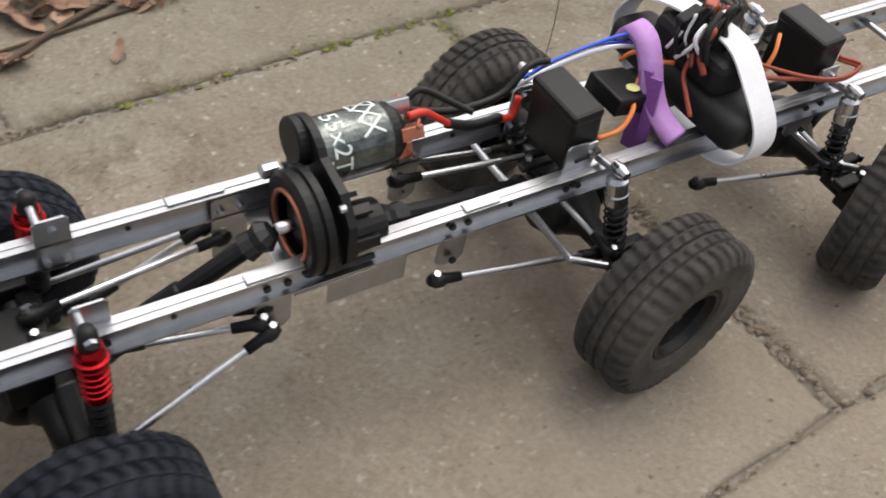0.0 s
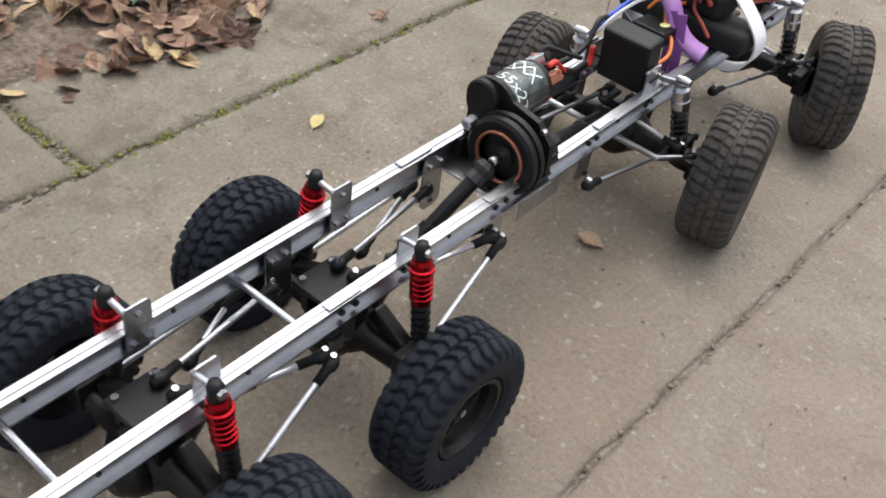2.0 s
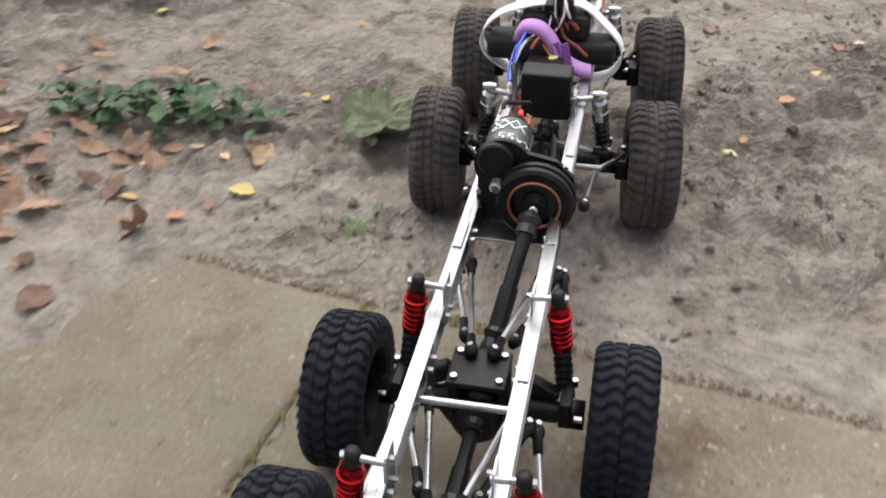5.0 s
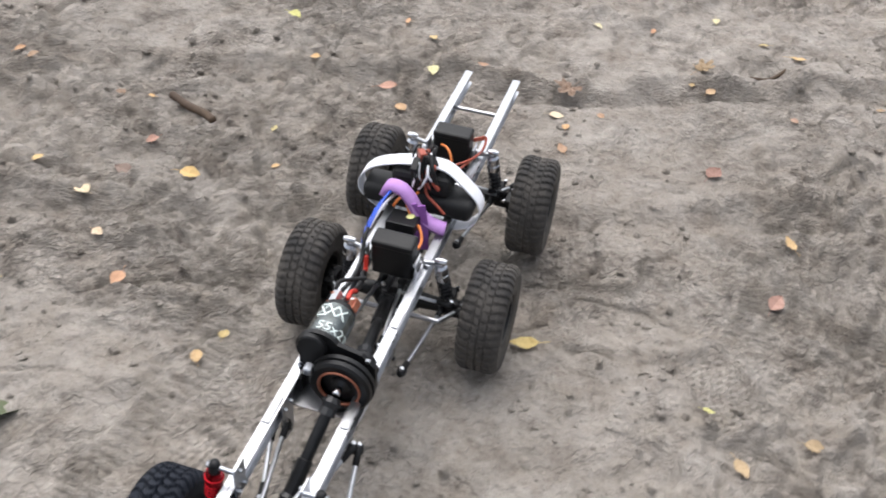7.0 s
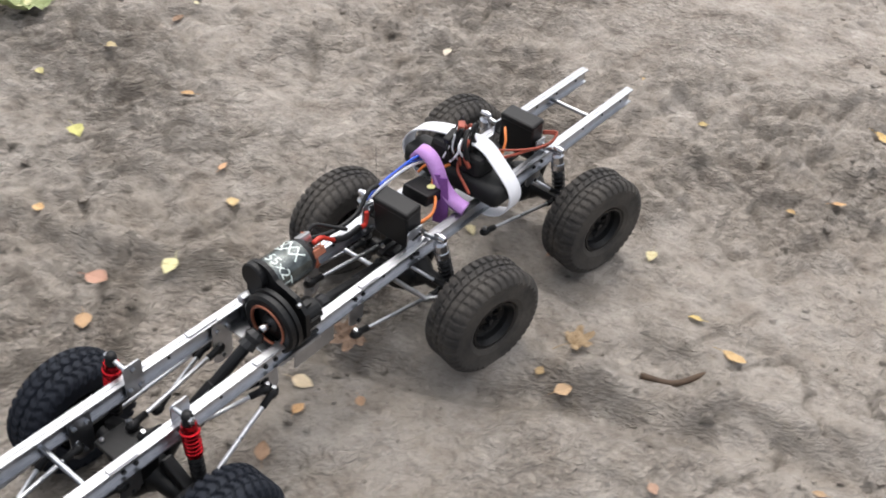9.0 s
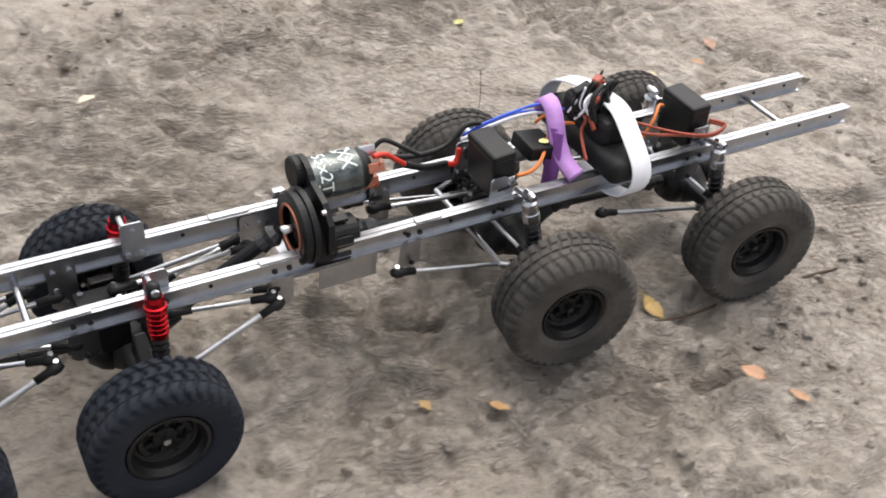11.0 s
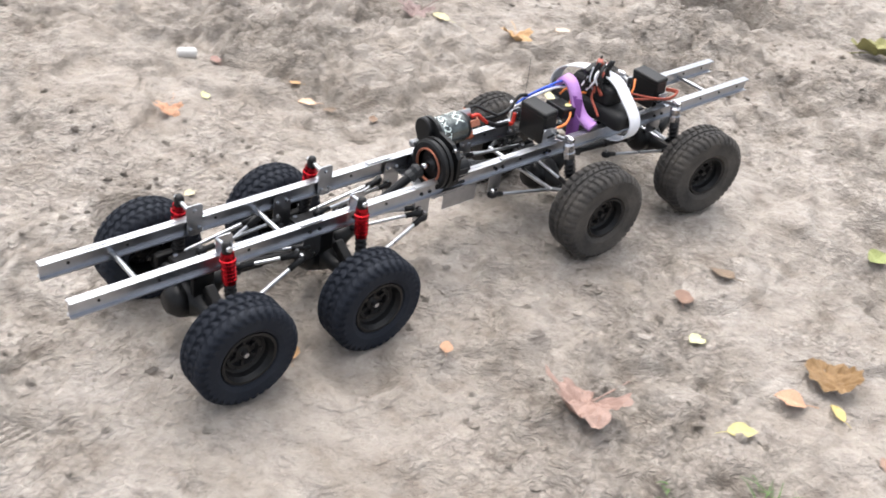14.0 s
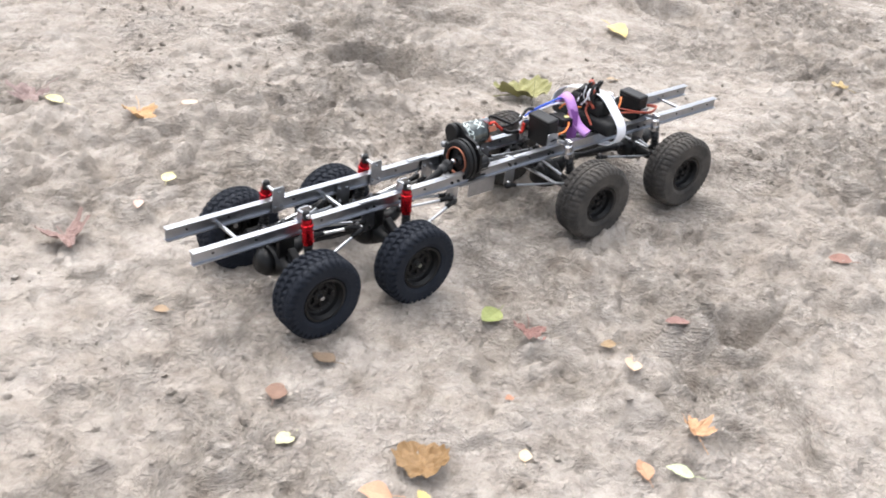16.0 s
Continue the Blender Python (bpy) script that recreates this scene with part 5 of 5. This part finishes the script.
def lay_leaf(mesh, x, y, size, tint, label, tip=0.18):
    ob = new("leaf", mesh)
    under = [surface(x + 0.36 * size * math.cos(a), y + 0.36 * size * math.sin(a)) for a in (0, 0.8, 1.6, 2.4, 3.1, 3.9, 4.7, 5.5)] + [surface(x, y)]
    rest = 0.65 * max(under) + 0.35 * sum(under) / 9
    c = [v * leaf_rnd.uniform(0.82, 1.12) for v in tint]
    ob.color = (*c, 1)
    ob.matrix_world = Matrix.Translation((x, y, rest + 0.0010)) @ Euler((leaf_rnd.uniform(-tip, tip), leaf_rnd.uniform(-tip, tip), leaf_rnd.uniform(0, 6.28))).to_matrix().to_4x4() @ Matrix.Scale(size, 4)
    return tagged(ob, label, "leaf", "fallen leaves")


for key, spots in LEAVES:
    for x, y, size in spots:
        shape = BROAD if size > 0.08 else leaf_rnd.choice(MAPLES if size > 0.036 and key in "bt" else SHAPES)
        lay_leaf(shape, x, y, max(0.014, size * 1.05), *TINTS[key])
for x, y, size, key in ((0.672, 4.424, 0.075, "b"), (0.245, 5.281, 0.060, "b"), (0.436, 4.892, 0.060, "b"), (-0.08, 3.26, 0.03, "o")):
    lay_leaf(leaf_rnd.choice(MAPLES), x, y, size * 1.2, (0.34, 0.245, 0.175), "large brown lobed leaf lying on the soil", 0.3)
lay_leaf(BROAD, 0.918, 4.568, 0.062, (0.25, 0.175, 0.085), "curled brown and yellow leaf with a long stalk", 0.35)
lay_leaf(FOLDED, -0.684, 2.327, 0.095, (0.085, 0.105, 0.045), "large folded dark green leaf on the soil", 0.35)
lay_leaf(BROAD, -0.482, 1.902, 0.105, (0.135, 0.165, 0.105), "large limp grey-green leaf on the soil", 0.12)
lay_leaf(BROAD, -1.013, 3.356, 0.080, (0.38, 0.38, 0.20), "large pale green leaf lying on the soil", 0.25)


# ---------------------------------------------------------------- leaf litter, clods, moss, ivy, twigs
def many(name, pieces, material, label, category, kind="stuff"):
    """One mesh from many small pieces: (points, faces, pose)."""
    verts, faces = [], []
    for pts, fs, m in pieces:
        n = len(verts)
        verts += [tuple(m @ Vector(p)) for p in pts]
        faces += [tuple(n + k for k in f) for f in fs]
    me = bpy.data.meshes.new(name)
    me.from_pydata(verts, [], faces)
    me.materials.append(material)
    return tagged(new(name, me), label, category, kind=kind)


def piece_of(mesh):
    return [tuple(v.co) for v in mesh.vertices], [tuple(p.vertices) for p in mesh.polygons]


def turned_at(x, y, z, size, rnd, tip):
    return Matrix.Translation((x, y, z)) @ Euler((rnd.uniform(-tip, tip), rnd.uniform(-tip, tip), rnd.uniform(0, 6.28))).to_matrix().to_4x4() @ Matrix.Scale(size, 4)


rnd = random.Random(3)
shapes = [piece_of(m) for m in SHAPES + SHAPES + MAPLES[:2]]
pieces = []
while len(pieces) < 3000:
    x, y = rnd.uniform(-0.95, -0.30), rnd.uniform(0.10, 1.25)
    depth = litter_edge(y) - x
    if depth < 0 and rnd.random() > 0.035 or depth > 0 and grain(x, y, 9.0, 21) < -0.40 :
        continue
    z = (0.006 if depth > 0.02 else 0.001) + rnd.random() * min(0.022, max(0.0, depth) * 0.10)
    pieces.append((*rnd.choice(shapes), turned_at(x, y, z, rnd.uniform(0.018, 0.042), rnd, 0.7)))
for k in range(90):
    x, y = rnd.gauss(-0.80, 0.16), rnd.gauss(1.72, 0.10)
    if x < -0.55:
        pieces.append((*rnd.choice(shapes), turned_at(x, y, max(0.0, surface(x, y)) + 0.003, rnd.uniform(0.020, 0.045), rnd, 0.5)))
many("leaf_litter", pieces, LITTER, "bed of dry brown leaves beside the path", "leaf litter")


def lump(rnd):
    """A small angular clod."""
    pts = [Vector(p).normalized() * rnd.uniform(0.7, 1.2) for p in ((1, 0, 0), (-1, 0, 0), (0, 1, 0), (0, -1, 0), (0, 0, 0.8), (0, 0, -0.6), (0.7, 0.7, 0.3), (-0.7, 0.6, 0.2), (0.6, -0.7, 0.3), (-0.6, -0.7, 0.2))]
    bm = bmesh.new()
    for p in pts:
        bm.verts.new(p)
    out = bmesh.ops.convex_hull(bm, input=bm.verts[:])
    me = bpy.data.meshes.new("lump")
    bm.to_mesh(me)
    bm.free()
    got = piece_of(me)
    bpy.data.meshes.remove(me)
    return got


lumps = [lump(rnd) for _ in range(14)]
spots = []
while len(spots) < 15000:
    x, y = rnd.uniform(-1.5, 2.2), rnd.uniform(1.5, 6.6)
    thick = noise.noise(Vector((x * 1.9 + 9, y * 1.9 + 4, 0))) * 1.3 + 0.6 * noise.noise(Vector((x * 6, y * 6, 2)))
    if thick < rnd.uniform(-0.1, 0.7) or slab_frame(x, y)[1] < SLAB_END + 0.02:
        continue
    s = 0.0014 + 0.0055 * rnd.random() ** 3.5
    spots.append((x, y, s))
heights = ground_height([p[0] for p in spots], [p[1] for p in spots])
pieces = [(*rnd.choice(lumps), turned_at(x, y, float(z) + s * 0.1, s, rnd, 0.6)) for (x, y, s), z in zip(spots, heights)]
many("clods", pieces, DIRT, "loose crumbs and clods of dry soil", "soil")
pieces = []
for k in range(800):
    x, y = rnd.uniform(-0.45, 0.65), rnd.uniform(-0.2, 1.62)
    s = rnd.uniform(0.0006, 0.0018)
    pieces.append((*rnd.choice(lumps), turned_at(x, y, 0.0004, s, rnd, 0.6)))
many("grit", pieces, JOINT, "dark grit strewn over the concrete slabs", "grit")

# soil and moss packed into the joints
pieces, green = [], []
for u, v0, v1 in ((-0.235, -0.3, SLAB_END), (0.215, -0.3, SLAB_END)):
    for k in range(800 if u < 0 else 420):
        v = rnd.uniform(v0, v1)
        uu = u + rnd.gauss(0, 0.0045)
        c, s = math.cos(SLAB_TURN), math.sin(SLAB_TURN)
        x, y = c * uu - s * v, s * uu + c * v
        mossy = noise.noise(Vector((u * 3, v * 4.0, 1.0))) > (-0.25 if u < 0 else 0.5)
        m = turned_at(x, y, -0.0020 if u < 0 else -0.0032, rnd.uniform(0.0010, 0.0028), rnd, 0.5)
        (green if mossy and rnd.random() < 0.75 else pieces).append((*rnd.choice(lumps), m))
for u0, u1, v in ((-0.235, 0.215, 0.455), (-0.60, -0.235, 0.58), (-0.60, -0.235, 1.09), (-0.60, 0.72, SLAB_END)):
    for k in range(int(800 * (u1 - u0))):
        uu, vv = rnd.uniform(u0, u1), v + rnd.gauss(0, 0.004)
        c, s = math.cos(SLAB_TURN), math.sin(SLAB_TURN)
        x, y = c * uu - s * vv, s * uu + c * vv
        mossy = uu < -0.08 and noise.noise(Vector((uu * 5, v * 4.0, 1.0))) > 0.0
        (green if mossy and rnd.random() < 0.5 else pieces).append((*rnd.choice(lumps), turned_at(x, y, -0.0020, rnd.uniform(0.0010, 0.0026), rnd, 0.5)))
many("joint_soil", pieces, JOINT, "dark soil packed in the slab joints", "soil")
many("moss", green, MOSS, "yellow-green moss along the slab joints", "moss")


def ivy(name, spots, count, seed):
    rnd = random.Random(seed)
    pieces = []
    for k in range(count):
        x0, y0, r = rnd.choice(spots)
        x, y = rnd.gauss(x0, r), rnd.gauss(y0, r * 0.5)
        pieces.append((*shapes[rnd.randrange(6)], turned_at(x, y, max(0, surface(x, y)) + rnd.uniform(0.006, 0.035), rnd.uniform(0.016, 0.032), rnd, 0.6)))
    many(name, pieces, GREEN, "low dark green ivy creeping over the soil", "ivy")


ivy("ivy_plant", ((-0.62, 1.85, 0.03), (-0.68, 1.82, 0.03), (-0.75, 1.80, 0.03), (-0.80, 1.79, 0.04)), 120, 1)
ivy("ivy_plant", ((-0.99, 2.10, 0.05), (-1.06, 2.06, 0.05)), 70, 2)
ivy("ivy_plant", ((-0.60, 1.10, 0.05), (-0.66, 1.02, 0.06), (-0.74, 0.95, 0.06)), 90, 4)
ivy("ivy_plant", ((-0.56, 0.72, 0.05),), 25, 6)


def twig(points, r, label):
    level = sum(surface(x, y) for x, y in points) / len(points)
    pts = [Vector((x, y, 0.6 * level + 0.4 * surface(x, y) + r * 0.7)) for x, y in points]
    ob = part("twig", wire(pts, r, 6), worn("twig_bark_%d" % len(points), (0.05, 0.03, 0.02), (0.12, 0.08, 0.05), 0.8), None, smooth=True)
    return tagged(ob, label, "twig", "twigs")


twig([(0.155, 4.054), (0.135, 3.99), (0.120, 3.945), (0.100, 3.89), (0.087, 3.849)], 0.0015, "long dark bare twig lying on the soil")
twig([(-0.300, 0.080), (-0.345, 0.150), (-0.372, 0.205)], 0.0026, "dark bare twig at the path's edge")
twig([(-0.330, 0.100), (-0.345, 0.170), (-0.352, 0.205), (-0.362, 0.26)], 0.0015, "thin dark twig at the path's edge")
twig([(-0.800, 2.925), (-0.770, 2.912), (-0.735, 2.896), (-0.715, 2.884)], 0.0060, "short dark piece of bark lying in the soil")
twig([(0.045, 3.300), (0.020, 3.275), (-0.010, 3.262)], 0.0035, "short brown stick lying on the soil")


def grass_tuft(x0, y0, count, seed, reach):
    rnd = random.Random(seed)
    bm = bmesh.new()
    for k in range(count):
        x, y, a = rnd.gauss(x0, reach * 0.35), rnd.gauss(y0, reach * 0.35), rnd.uniform(0, 6.28)
        n, w = rnd.uniform(0.5, 1.0) * reach, rnd.uniform(0.0008, 0.0016)
        z, side = surface(x, y) - 0.001, Vector((-math.sin(a), math.cos(a), 0)) * w
        rows = []
        for t in (0, 0.35, 0.7, 1.0):
            p = Vector((x + n * t * math.cos(a), y + n * t * math.sin(a), z + n * (0.75 * t - 0.55 * t * t)))
            rows.append((bm.verts.new(p - side * (1 - t * 0.9)), bm.verts.new(p + side * (1 - t * 0.9))))
        for p, q in zip(rows, rows[1:]):
            bm.faces.new((p[0], p[1], q[1], q[0]))
    return tagged(part("grass_tuft", bm, GRASS, None), "small tuft of green grass in the soil", "grass", "grass tufts")


GRASS = worn("grass_blade", (0.05, 0.11, 0.02), (0.12, 0.20, 0.05), 0.5, 0.0, 80.0, 0.2)
grass_tuft(0.856, 4.365, 45, 1, 0.045)
grass_tuft(-0.415, 1.728, 22, 2, 0.030)
grass_tuft(-0.545, 0.885, 26, 3, 0.030)
grass_tuft(0.760, 4.340, 9, 4, 0.014)
stone = part("stone", box((0.030, 0.018, 0.014), (-0.019, 4.953, surface(-0.019, 4.953) + 0.006), 0.005, Matrix.Rotation(0.5, 4, "Z")), worn("pale_stone", (0.5, 0.48, 0.45), (0.68, 0.66, 0.64), 0.8), None, smooth=True)
tagged(stone, "pale rounded stone lying on the soil", "stone")

# ---------------------------------------------------------------- motion
def drive_at(ts):
    rows = np.array(DRIVE)
    return [np.interp(ts, rows[:, 0], rows[:, k]) for k in (1, 2, 6)]


def motions():
    walk(truck, [(row[0], pose(*row[1:])) for row in DRIVE])
    ts = np.arange(0, 16.0001, 0.1)
    x, y, h = drive_at(ts)
    gone = np.concatenate([[0], np.cumsum(np.hypot(np.diff(x), np.diff(y)))])
    for w, axle, side, at in wheels:
        radius, turns = (R, ((0, 0), (16, 0))) if axle < 2 else (R_FRONT, STEER_FRONT if axle == 3 else STEER_THIRD)
        out = WHEEL_X if axle < 2 else WHEEL_X_FRONT
        rows = []
        for t, g in zip(ts, gone):
            steer = radians(np.interp(t, [q[0] for q in turns], [q[1] for q in turns]))
            m = Matrix.Translation((side * KING_X, at, HUB_Z[axle])) @ Matrix.Rotation(steer, 4, "Z") @ Matrix.Translation((side * (out - KING_X), 0, 0)) @ Matrix.Rotation(-g / radius, 4, "X")
            if side < 0:
                m = m @ Matrix.Rotation(math.pi, 4, "Z")
            rows.append((t, m))
        walk(w, rows)


motions()
